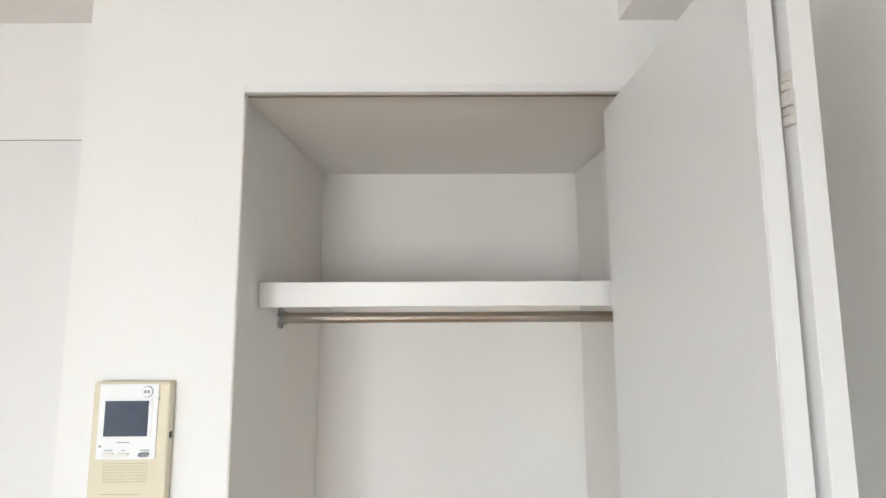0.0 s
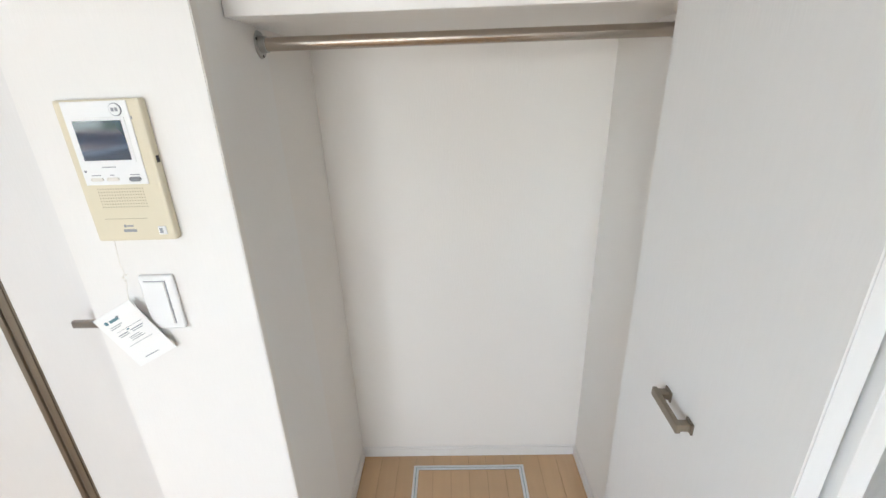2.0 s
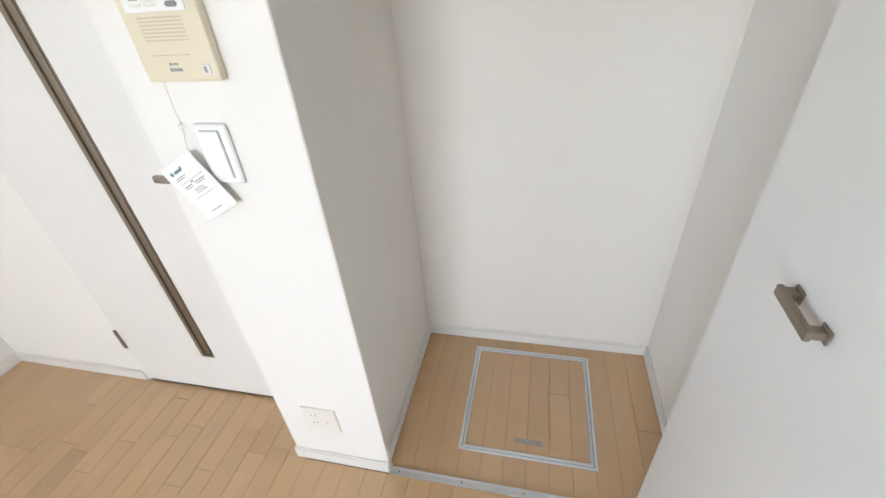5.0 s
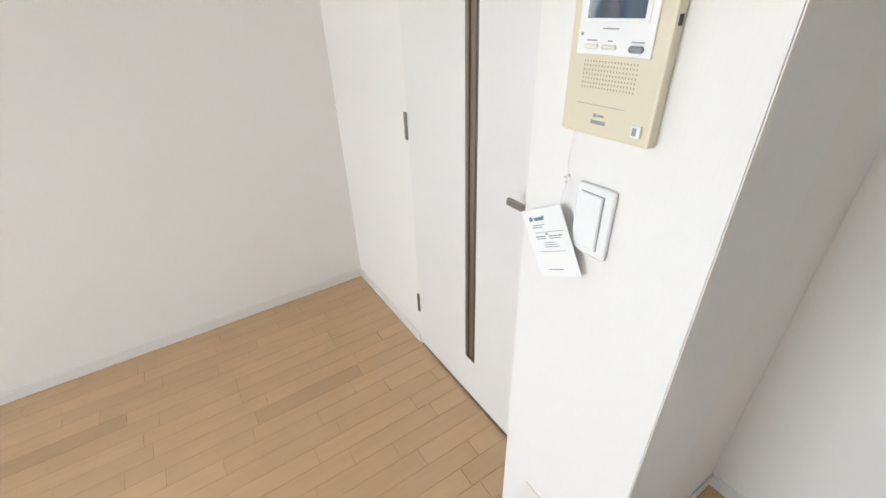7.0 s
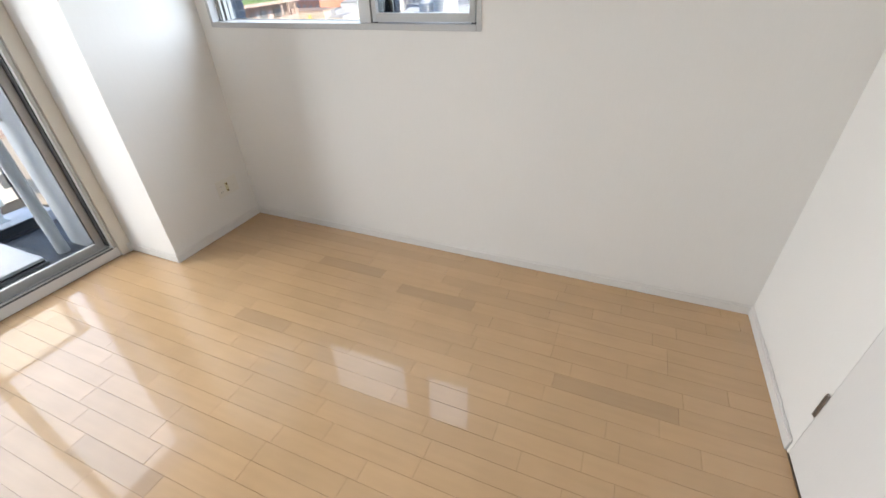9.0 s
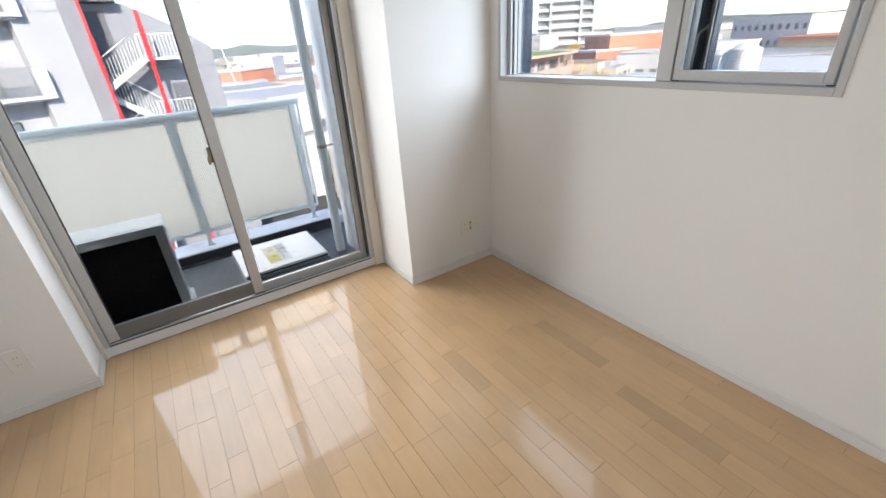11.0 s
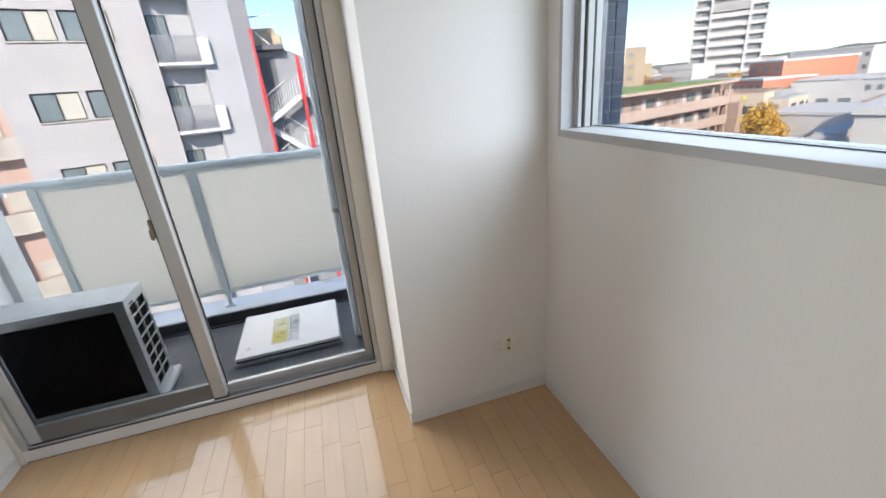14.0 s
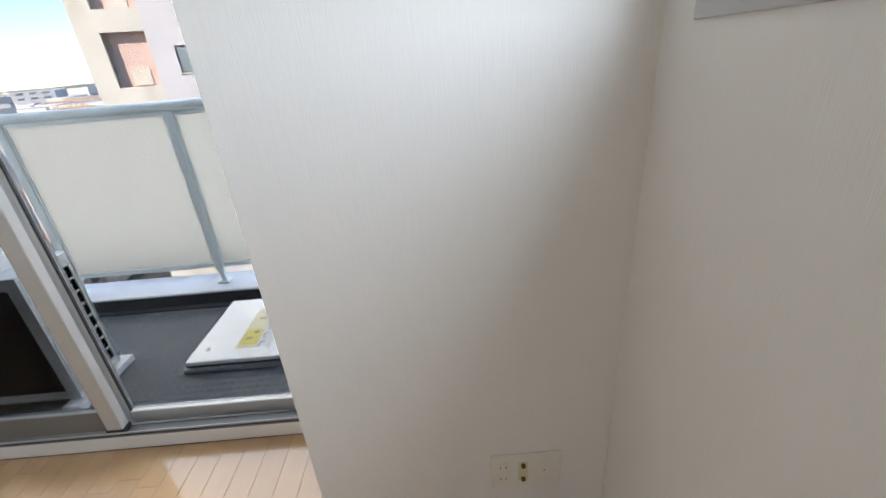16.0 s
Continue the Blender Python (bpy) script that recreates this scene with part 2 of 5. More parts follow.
def glass(name, tint, reflect=0.004, rough=0.0):
    m = bpy.data.materials.new(name)
    m.use_nodes = True
    n, l = m.node_tree.nodes, m.node_tree.links
    n.remove(n["Principled BSDF"])
    tr, gl, mix, fr = (n.new(k) for k in ("ShaderNodeBsdfTransparent", "ShaderNodeBsdfGlossy", "ShaderNodeMixShader", "ShaderNodeLayerWeight"))
    power, ramp = n.new("ShaderNodeMath"), n.new("ShaderNodeMapRange")
    tr.inputs["Color"].default_value = (*tint, 1)
    gl.inputs["Roughness"].default_value = rough
    power.operation = "POWER"
    power.inputs[1].default_value = 5
    ramp.inputs["To Min"].default_value, ramp.inputs["To Max"].default_value = reflect, 0.9
    l.new(fr.outputs["Facing"], power.inputs[0])
    l.new(power.outputs[0], ramp.inputs["Value"])
    l.new(ramp.outputs["Result"], mix.inputs["Fac"])
    l.new(tr.outputs[0], mix.inputs[1])
    l.new(gl.outputs[0], mix.inputs[2])
    l.new(mix.outputs[0], n["Material Output"].inputs["Surface"])
    return m


M["glass"] = glass("door_glass", (TINT, TINT, TINT))
M["paneglass"] = glass("window_glass", (TINT * 0.95, TINT * 0.94, TINT * 0.92), 0.01)


def frosted():
    m = bpy.data.materials.new("frosted_panel")
    m.use_nodes = True
    n, l = m.node_tree.nodes, m.node_tree.links
    b = n["Principled BSDF"]
    b.inputs["Base Color"].default_value = (0.74, 0.73, 0.70, 1)
    b.inputs["Roughness"].default_value = 0.45
    tl, mix = n.new("ShaderNodeBsdfTranslucent"), n.new("ShaderNodeMixShader")
    tl.inputs["Color"].default_value = (0.56, 0.54, 0.50, 1)
    mix.inputs["Fac"].default_value = 0.96
    geo, sc, sep = n.new("ShaderNodeNewGeometry"), n.new("ShaderNodeVectorMath"), n.new("ShaderNodeTexVoronoi")
    sc.operation = "MULTIPLY"
    sc.inputs[1].default_value = (1, 0, 1)
    sep.inputs["Scale"].default_value = 85
    sep.inputs["Randomness"].default_value = 0.0
    bp = n.new("ShaderNodeBump")
    bp.inputs["Strength"].default_value, bp.inputs["Distance"].default_value = 0.1, 0.001
    l.new(geo.outputs["Position"], sc.inputs[0])
    l.new(sc.outputs[0], sep.inputs["Vector"])
    l.new(sep.outputs["Distance"], bp.inputs["Height"])
    l.new(bp.outputs["Normal"], b.inputs["Normal"])
    l.new(b.outputs[0], mix.inputs[1])
    l.new(tl.outputs[0], mix.inputs[2])
    l.new(mix.outputs[0], n["Material Output"].inputs["Surface"])
    return m


M["frosted"] = frosted()


# ---- mesh helpers ----
def box(bm, x0, x1, y0, y1, z0, z1, bevel=0.0, m=None, segs=1):
    """Adds a box, with its edges bevelled, turned by m."""
    x0, x1 = min(x0, x1), max(x0, x1)
    y0, y1 = min(y0, y1), max(y0, y1)
    z0, z1 = min(z0, z1), max(z0, z1)
    vs = [bm.verts.new((x, y, z)) for x in (x0, x1) for y in (y0, y1) for z in (z0, z1)]
    faces = [bm.faces.new([vs[i] for i in q]) for q in ((0, 1, 3, 2), (4, 6, 7, 5), (0, 4, 5, 1), (2, 3, 7, 6), (0, 2, 6, 4), (1, 5, 7, 3))]
    if bevel:
        edges = list({e for f in faces for e in f.edges})
        got = bmesh.ops.bevel(bm, geom=edges, offset=bevel, segments=segs, affect="EDGES", profile=0.6)
        vs = list({v for f in got["faces"] for v in f.verts} | {v for v in vs if v.is_valid})
    if m is not None:
        bmesh.ops.transform(bm, matrix=m, verts=vs)
    return vs


def tube(bm, a, b, r, n=16, r2=None, caps=True):
    """Adds a round bar from a to b."""
    a, b = Vector(a), Vector(b)
    turn = (b - a).to_track_quat("Z", "Y").to_matrix().to_4x4()
    got = bmesh.ops.create_cone(bm, cap_ends=caps, segments=n, radius1=r, radius2=r if r2 is None else r2, depth=(b - a).length,
                                matrix=Matrix.Translation((a + b) / 2) @ turn)
    return got["verts"]


def prism(bm, pts, y0, y1):
    """Adds a plate: the outline pts in x and z, from y0 to y1."""
    lo = [bm.verts.new((x, y0, z)) for x, z in pts]
    hi = [bm.verts.new((x, y1, z)) for x, z in pts]
    bm.faces.new(lo)
    bm.faces.new(hi[::-1])
    k = len(pts)
    for i in range(k):
        bm.faces.new((lo[i], hi[i], hi[(i + 1) % k], lo[(i + 1) % k]))
    return lo + hi


def mesh_of(name, bm, mat, smooth=False):
    bmesh.ops.recalc_face_normals(bm, faces=bm.faces)
    me = bpy.data.meshes.new(name)
    bm.to_mesh(me)
    bm.free()
    me.materials.append(M[mat])
    if smooth:
        for p in me.polygons:
            p.use_smooth = True
    return me


def thing(name, at=(0, 0, 0), label="", category="", group="", turn=0.0):
    ob = new(name)
    ob.empty_display_size = 0.05
    ob.matrix_world = pose(*at, 0, 0, turn)
    return tagged(ob, label, category, group)


def part(name, bm, mat, parent, label="", smooth=False, kind=""):
    ob = new(name, mesh_of(name, bm, mat, smooth))
    ob.parent = parent
    if mat in ("glass", "paneglass"):
        ob.visible_shadow = False
    return tagged(ob, label, kind=kind)


def parts(name, rows, mat, parent, label="", bevel=0.0, m=None):
    """One mesh for each box of rows."""
    return [part(name, boxes(r, bevel=bevel, m=m), mat, parent, label) for r in rows]


def solid(name, bm, mat, label="", kind="structure", category="", smooth=False):
    return tagged(new(name, mesh_of(name, bm, mat, smooth)), label, category, kind=kind)


def boxes(*rows, bevel=0.0, m=None, segs=1):
    bm = bmesh.new()
    for r in rows:
        box(bm, *r, bevel=bevel, m=m, segs=segs)
    return bm

# ---- the room's shell ----
W, E_, N, S = -1.715, 1.17, 1.05, -2.345
CEIL = 2.405
PF = 0.85          # face of the intercom pillar and the closet front
CB = 1.50          # back of the closet
CX0, CX1 = 0.160, 1.090
CLOSET_TOP = 2.118
COLX, COLY = -1.057, -1.93
EASTX, EASTY = 0.600, -2.115
WIN = (-1.838, -0.318, 1.192, 2.02)   # opening in the west wall: y0, y1, z0, z1
DOORX0, DOORX1, DOORTOP = -0.985, -0.225, 2.084
HEAD = 1.905       # head of the balcony door

solid("floor", boxes((W - 0.15, E_ + 0.1, S - 0.10, CB + 0.1, -0.2, -0.004)), "joint", "plank floor bedding under pale maple strips")
solid("ceiling", boxes((W - 0.15, E_ + 0.1, S - 0.2, N + 0.1, CEIL, CEIL + 0.2), (-0.155, E_ + 0.1, N + 0.1, CB + 0.1, CEIL, CEIL + 0.2)), "ceiling", "plain white papered ceiling")
solid("wall_west", boxes((W - 0.17, W, COLY - 0.45, N + 0.12, -0.2, WIN[2]), (W - 0.17, W, COLY - 0.45, N + 0.12, WIN[3], CEIL),
                         (W - 0.17, W, COLY - 0.45, WIN[0], WIN[2], WIN[3]), (W - 0.17, W, WIN[1], N + 0.12, WIN[2], WIN[3])),
      "wallpaper", "off-white ribbed wallpaper wall with a high window")
solid("wall_north", boxes((W, DOORX0, N, N + 0.12, -0.2, CEIL), (DOORX0, DOORX1, N, N + 0.12, DOORTOP, CEIL), (DOORX1, -0.155, N, N + 0.12, -0.2, CEIL)),
      "wallpaper", "off-white papered wall round a flush white door")
solid("wall_pillar", boxes((-0.160, CX0 + 0.016, PF, PF + 0.02, -0.2, CEIL), (-0.160, CX0, PF + 0.02, N + 0.12, -0.2, CEIL)), "wallpaper", "off-white papered pillar carrying an intercom and a switch")
solid("wall_closet_front", boxes((CX0 + 0.016, CX1, PF, PF + 0.036, 2.1256, CEIL), (CX1, E_, PF, PF + 0.10, -0.2, CEIL)), "wallpaper", "papered wall over the closet opening")
solid("wall_closet", boxes((-0.155, CX0, N + 0.12, CB + 0.12, -0.2, CEIL), (CX0, CX1, CB, CB + 0.12, -0.2, CEIL), (CX1, E_, PF + 0.10, CB + 0.12, -0.2, CEIL), (CX0, CX1, PF + 0.0362, CB, CLOSET_TOP + 0.0065, CEIL)),
      "closet", "white papered closet lining, its warm shade in the colour")
solid("ceiling_closet", boxes((CX0, CX1, PF + 0.0125, CB, CLOSET_TOP, CLOSET_TOP + 0.006)), "closet", "white closet ceiling, its warm shade in the colour")
solid("wall_east", boxes((E_, E_ + 0.15, S - 0.2, CB + 0.12, -0.2, CEIL)), "wallpaper", "off-white ribbed wallpaper wall beside the folding door")
solid("beam_east", boxes((0.981, E_, S + 0.23, PF, 2.272, CEIL)), "wallpaper", "papered beam under the ceiling")
solid("wall_column", boxes((W, COLX, S - 0.10, COLY, -0.2, CEIL), bevel=0.0), "wallpaper", "off-white papered corner column with a socket plate")
solid("wall_south_east", boxes((EASTX, E_, S - 0.10, EASTY, -0.2, CEIL)), "wallpaper", "off-white papered wall beside the balcony door")
solid("wall_south", boxes((COLX, EASTX, S - 0.10, S, HEAD + 0.025, CEIL)), "wallpaper", "papered wall over the balcony door")


def skirting(name, *runs):
    """A white skirting, 55 mm high, with a stepped top edge. Runs: x0, x1, y0, y1 of its plan."""
    bm = bmesh.new()
    for x0, x1, y0, y1 in runs:
        box(bm, x0, x1, y0, y1, 0.001, 0.046, bevel=0.0012)
        inx, iny = (0.0025 if x1 - x0 < y1 - y0 else 0), (0.0025 if y1 - y0 < x1 - x0 else 0)
        box(bm, x0 + inx, x1 - inx, y0 + iny, y1 - iny, 0.0462, 0.056, bevel=0.0012)
    return solid(name, bm, "skirt", "white skirting board with a stepped top")


B = 0.008
skirting("baseboard_west", (W, W + B, COLY + B, N - B))
skirting("baseboard_north", (W, DOORX0 - 0.012, N - B, N), (DOORX1 + 0.012, -0.155, N - B, N))
skirting("baseboard_pillar", (-0.160 - B, CX0 + 0.016, PF - B, PF), (-0.160 - B, -0.160, PF, N - B))
skirting("baseboard_column", (W + 0.001, COLX + B, COLY, COLY + B), (COLX, COLX + B, S + 0.02, COLY))
skirting("baseboard_south_east", (EASTX - B, E_, EASTY, EASTY + B), (EASTX - B, EASTX, S + 0.02, EASTY))
skirting("baseboard_east", (E_ - B, E_, EASTY + B, PF - 0.02))
skirting("baseboard_closet", (CX0, CX0 + B, PF + 0.02, CB), (CX0 + B, CX1 - B, CB - B, CB), (CX1 - B, CX1, PF + 0.02, CB))

# Closet opening: jambs, head rail and bottom track.
# The jamb shares the closet's shade-warmed colour.
solid("trim_closet_jamb", boxes((CX0 + 0.0165, CX0 + 0.0185, PF + 0.001, PF + 0.020, 0, 2.098), (CX1 - 0.02, CX1 + 0.03, PF - 0.012, PF + 0.01, 0, 2.098), bevel=0.0005), "closet", "white closet door jamb")
solid("trim_closet_head", boxes((CX0 + 0.017, CX1 + 0.03, PF - 0.007, PF + 0.012, 2.1075, 2.1255), bevel=0.0015), "trim", "white closet head board")
solid("closet_head_rail", boxes((CX0 + 0.02, CX1 - 0.02, PF + 0.006, PF + 0.010, 2.104, 2.107)), "bronze", "brown metal door rail under the closet head")
bm = boxes((CX0 + 0.016, CX1 - 0.02, PF - 0.010, PF - 0.005, 0.0, 0.006), (CX0 + 0.016, CX1 - 0.02, PF + 0.010, PF + 0.015, 0.0, 0.006), (CX0 + 0.016, CX1 - 0.02, PF - 0.005, PF + 0.010, 0.0, 0.0015))
solid("closet_floor_track", bm, "alu", "aluminium sliding track in the floor")
bm = bmesh.new()
for x in (0.206, 0.42, 0.62, 0.84):
    tube(bm, (x, PF + 0.0025, 0.0015), (x, PF + 0.0025, 0.0032), 0.0035, 10)
solid("closet_track_screw", bm, "nickel", "small track screws")


# ---- the high window ----
def make_window():
    y0, y1, z0, z1 = WIN
    win = tagged(new("window_1"), "white-trimmed window with a fixed pane and an opening sash above the city", kind="structure")
    xi = W
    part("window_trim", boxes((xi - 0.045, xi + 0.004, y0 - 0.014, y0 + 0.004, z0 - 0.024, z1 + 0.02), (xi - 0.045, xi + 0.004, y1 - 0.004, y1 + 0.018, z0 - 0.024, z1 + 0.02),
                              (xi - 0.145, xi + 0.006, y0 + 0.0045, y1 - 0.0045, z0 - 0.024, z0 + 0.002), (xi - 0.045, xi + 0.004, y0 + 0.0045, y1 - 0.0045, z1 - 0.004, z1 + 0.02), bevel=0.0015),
         "trimdimmed", win, "white window trim, greyed against the lamp outside")
    ym, yn = -0.905, -0.843
    part("window_frame", boxes((xi - 0.150, xi - 0.0455, y0, y0 + 0.012, z0 + 0.0025, z1), (xi - 0.066, xi - 0.050, y0 + 0.012, y0 + 0.026, z0 + 0.0025, z1),
                               (xi - 0.100, xi - 0.076, y0 + 0.012, y0 + 0.030, z0 + 0.0025, z1), (xi - 0.150, xi - 0.112, y0 + 0.012, y0 + 0.022, z0 + 0.0025, z1),
                               (xi - 0.150, xi - 0.0455, y1 - 0.014, y1, z0 + 0.0025, z1),
                               (xi - 0.150, xi - 0.125, y0 + 0.022, ym, z0 + 0.0025, z0 + 0.005), (xi - 0.150, xi - 0.0455, y0 + 0.034, y1 - 0.014, z1 - 0.03, z1),
                               (xi - 0.150, xi - 0.012, ym, yn, z0 + 0.0025, z1 - 0.03), (xi - 0.150, xi - 0.090, yn, y1 - 0.014, z0 + 0.0025, z0 + 0.03), bevel=0.002),
         "frame", win, "grey-white aluminium window frame")
    part("gasket", boxes((xi - 0.074, xi - 0.068, y0 + 0.012, y0 + 0.022, z0 + 0.003, z1 - 0.03), (xi - 0.110, xi - 0.102, y0 + 0.012, y0 + 0.024, z0 + 0.003, z1 - 0.03),
                         (xi - 0.124, xi - 0.121, y0 + 0.023, ym - 0.001, z0 + 0.003, z0 + 0.0045)), "gasket", win, "black rubber gasket")
    part("pane", boxes((xi - 0.139, xi - 0.135, y0 + 0.018, ym + 0.004, z0 + 0.004, z1 - 0.026)), "paneglass", win, "fixed pane, greyed to dim the outside")
    # The opening sash stands in front of the frame.
    sx0, sx1, sy0, sy1, sz0, sz1 = xi - 0.062, xi - 0.018, yn + 0.003, y1 - 0.017, z0 + 0.007, z1 - 0.033
    sash = part("sash", boxes((sx0, sx1, sy0, sy0 + 0.024, sz0, sz1), (sx0, sx1, sy1 - 0.027, sy1, sz0, sz1), (sx0, sx1, sy0 + 0.024, sy1 - 0.027, sz0, sz0 + 0.036),
                              (sx0, sx1, sy0 + 0.024, sy1 - 0.027, sz1 - 0.036, sz1), (sx0 + 0.003, sx0 + 0.016, sy0 + 0.087, sy0 + 0.098, sz0 + 0.037, sz1 - 0.037), bevel=0.002), "frame", win, "grey-white opening sash")
    part("sash_pane", boxes((sx0 + 0.018, sx0 + 0.022, sy0 + 0.02, sy1 - 0.023, sz0 + 0.03, sz1 - 0.03)), "paneglass", sash, "sash pane, greyed to dim the outside")
    part("sash_corner", boxes((sx1 - 0.02, sx1 - 0.002, sy0 - 0.0015, sy0 + 0.018, sz0 - 0.0045, sz0 - 0.0005), (sx1 - 0.02, sx1 - 0.002, sy1 - 0.018, sy1 + 0.0015, sz0 - 0.0045, sz0 - 0.0005)), "black", sash, "black corner stop")
    part("mullion_outside", boxes((xi - 0.150, xi - 0.100, yn + 0.022, yn + 0.085, z0 + 0.031, z1 - 0.031), bevel=0.003), "tile", win, "dark blue-grey outer mullion")
    part("mullion_groove", boxes((xi - 0.0995, xi - 0.096, yn + 0.054, yn + 0.058, z0 + 0.031, z1 - 0.031)), "gasket", win, "dark groove")
    part("latch", boxes((xi - 0.094, xi - 0.072, yn + 0.030, yn + 0.066, z0 + 0.43, z0 + 0.50), bevel=0.004), "gasket", win, "dark window latch")
    bm = bmesh.new()
    p = [(xi - 0.080, yn + 0.078, z0 + 0.195), (xi - 0.080, yn + 0.066, z0 + 0.185), (xi - 0.080, yn + 0.040, z0 + 0.165), (xi - 0.080, yn + 0.036, z0 + 0.050)]
    for a, b_ in zip(p, p[1:]):
        tube(bm, a, b_, 0.005, 8)
    part("window_handle", bm, "plastic", win, "white bent window handle")


make_window()


# ---- the balcony door ----
def make_balcony_door():
    door = tagged(new("window_2"), "two-leaf aluminium sliding balcony door, closed, on a white threshold", kind="structure")
    x0, x1, zb = -0.985, 0.578, 0.060
    y = S
    part("threshold", boxes((COLX + 0.028, EASTX - 0.004, y - 0.03, y + 0.0, 0.001, zb), bevel=0.003), "trim", door, "white raised threshold board")
    part("jamb_board", boxes((COLX + 0.001, x0 - 0.001, y - 0.035, y + 0.012, 0.0, HEAD + 0.022), (x1 + 0.001, EASTX - 0.001, y - 0.035, y + 0.012, 0.0, HEAD + 0.022), (x0 - 0.001, x1 + 0.001, y - 0.035, y + 0.012, HEAD + 0.001, HEAD + 0.022), bevel=0.002),
         "cream", door, "cream painted jamb board")
    part("threshold_end", boxes((COLX + 0.0015, COLX + 0.0275, y + 0.0125, y + 0.020, 0.001, zb + 0.001), bevel=0.002), "trim", door, "white threshold end cap")
    f0, f1 = y - 0.115, y - 0.001
    part("door_frame", boxes((x0, x0 + 0.022, f0, f1, zb + 0.001, HEAD), (x1 - 0.022, x1, f0, f1, zb + 0.001, HEAD), (x0 + 0.022, x1 - 0.022, f0, f1, HEAD - 0.028, HEAD),
                             (x0 + 0.022, x1 - 0.022, f1 - 0.010, f1 - 0.006, zb + 0.003, zb + 0.012),
                             (x0 + 0.022, x1 - 0.022, f1 - 0.050, f1 - 0.046, zb + 0.003, zb + 0.010), bevel=0.0015), "frame", door, "grey aluminium door frame")
    part("sill_track", boxes((x0 + 0.022, x1 - 0.022, f1 - 0.050, f1, zb - 0.03, zb + 0.003), (x0 + 0.022, x1 - 0.022, f0, f1 - 0.050, 0.0, 0.030), bevel=0.0015), "frameshaded", door, "grey sill track with shade in its colour")
    part("gasket", boxes((x0 + 0.0225, x0 + 0.028, f0 + 0.055, f1 - 0.02, zb + 0.017, HEAD - 0.03), (x1 - 0.028, x1 - 0.0225, f0 + 0.02, f0 + 0.05, zb + 0.017, HEAD - 0.03),
                         (x0 + 0.023, x1 - 0.023, f1 - 0.005, f1 - 0.001, zb + 0.0035, zb + 0.0055)), "gasket", door, "black seal")

    def leaf(name, a, b, yy, left, right, bottom, rail, label, mat):
        top = HEAD - 0.030
        lf = part(name, boxes((a, a + left, yy - 0.034, yy, bottom, top), (b - right, b, yy - 0.034, yy, bottom, top), (a + left, b - right, yy - 0.032, yy - 0.002, top - 0.045, top), bevel=0.0025), "frame", door, label)
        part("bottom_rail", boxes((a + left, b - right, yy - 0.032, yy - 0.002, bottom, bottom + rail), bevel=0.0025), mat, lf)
        part("leaf_pane", boxes((a + left - 0.004, b - right + 0.004, yy - 0.021, yy - 0.016, bottom + rail - 0.004, top - 0.042)), "glass", lf, "glass pane, greyed to dim the outside")
        part("leaf_gasket", boxes((a + left, a + left + 0.005, yy - 0.014, yy - 0.006, bottom + rail, top - 0.045), (b - right - 0.005, b - right, yy - 0.014, yy - 0.006, bottom + rail, top - 0.045)), "gasket", lf, "black glazing bead")
        return lf

    # The inner leaf's bottom rail takes the darker copy, its shade painted in.
    inner = leaf("leaf_inner", -0.243, x1 - 0.024, y - 0.014, 0.055, 0.050, 0.076, 0.084, "grey aluminium sliding leaf with a crescent lock", "frameshaded")
    leaf("leaf_outer", x0 + 0.024, -0.190, y - 0.066, 0.040, 0.050, 0.036, 0.068, "grey aluminium outer sliding leaf", "frame")
    part("leaf_foot", boxes((-0.247, -0.183, y - 0.050, y - 0.012, zb + 0.0035, zb + 0.020), bevel=0.002), "gasket", inner, "dark foot cap of the meeting stile")
    bm = boxes((-0.1875, -0.168, y - 0.040, y - 0.020, 0.895, 0.975), bevel=0.005)
    box(bm, -0.175, -0.160, y - 0.034, y - 0.026, 0.885, 0.93, bevel=0.003)
    part("crescent_lock", bm, "bronze", inner, "bronze crescent lock")


make_balcony_door()


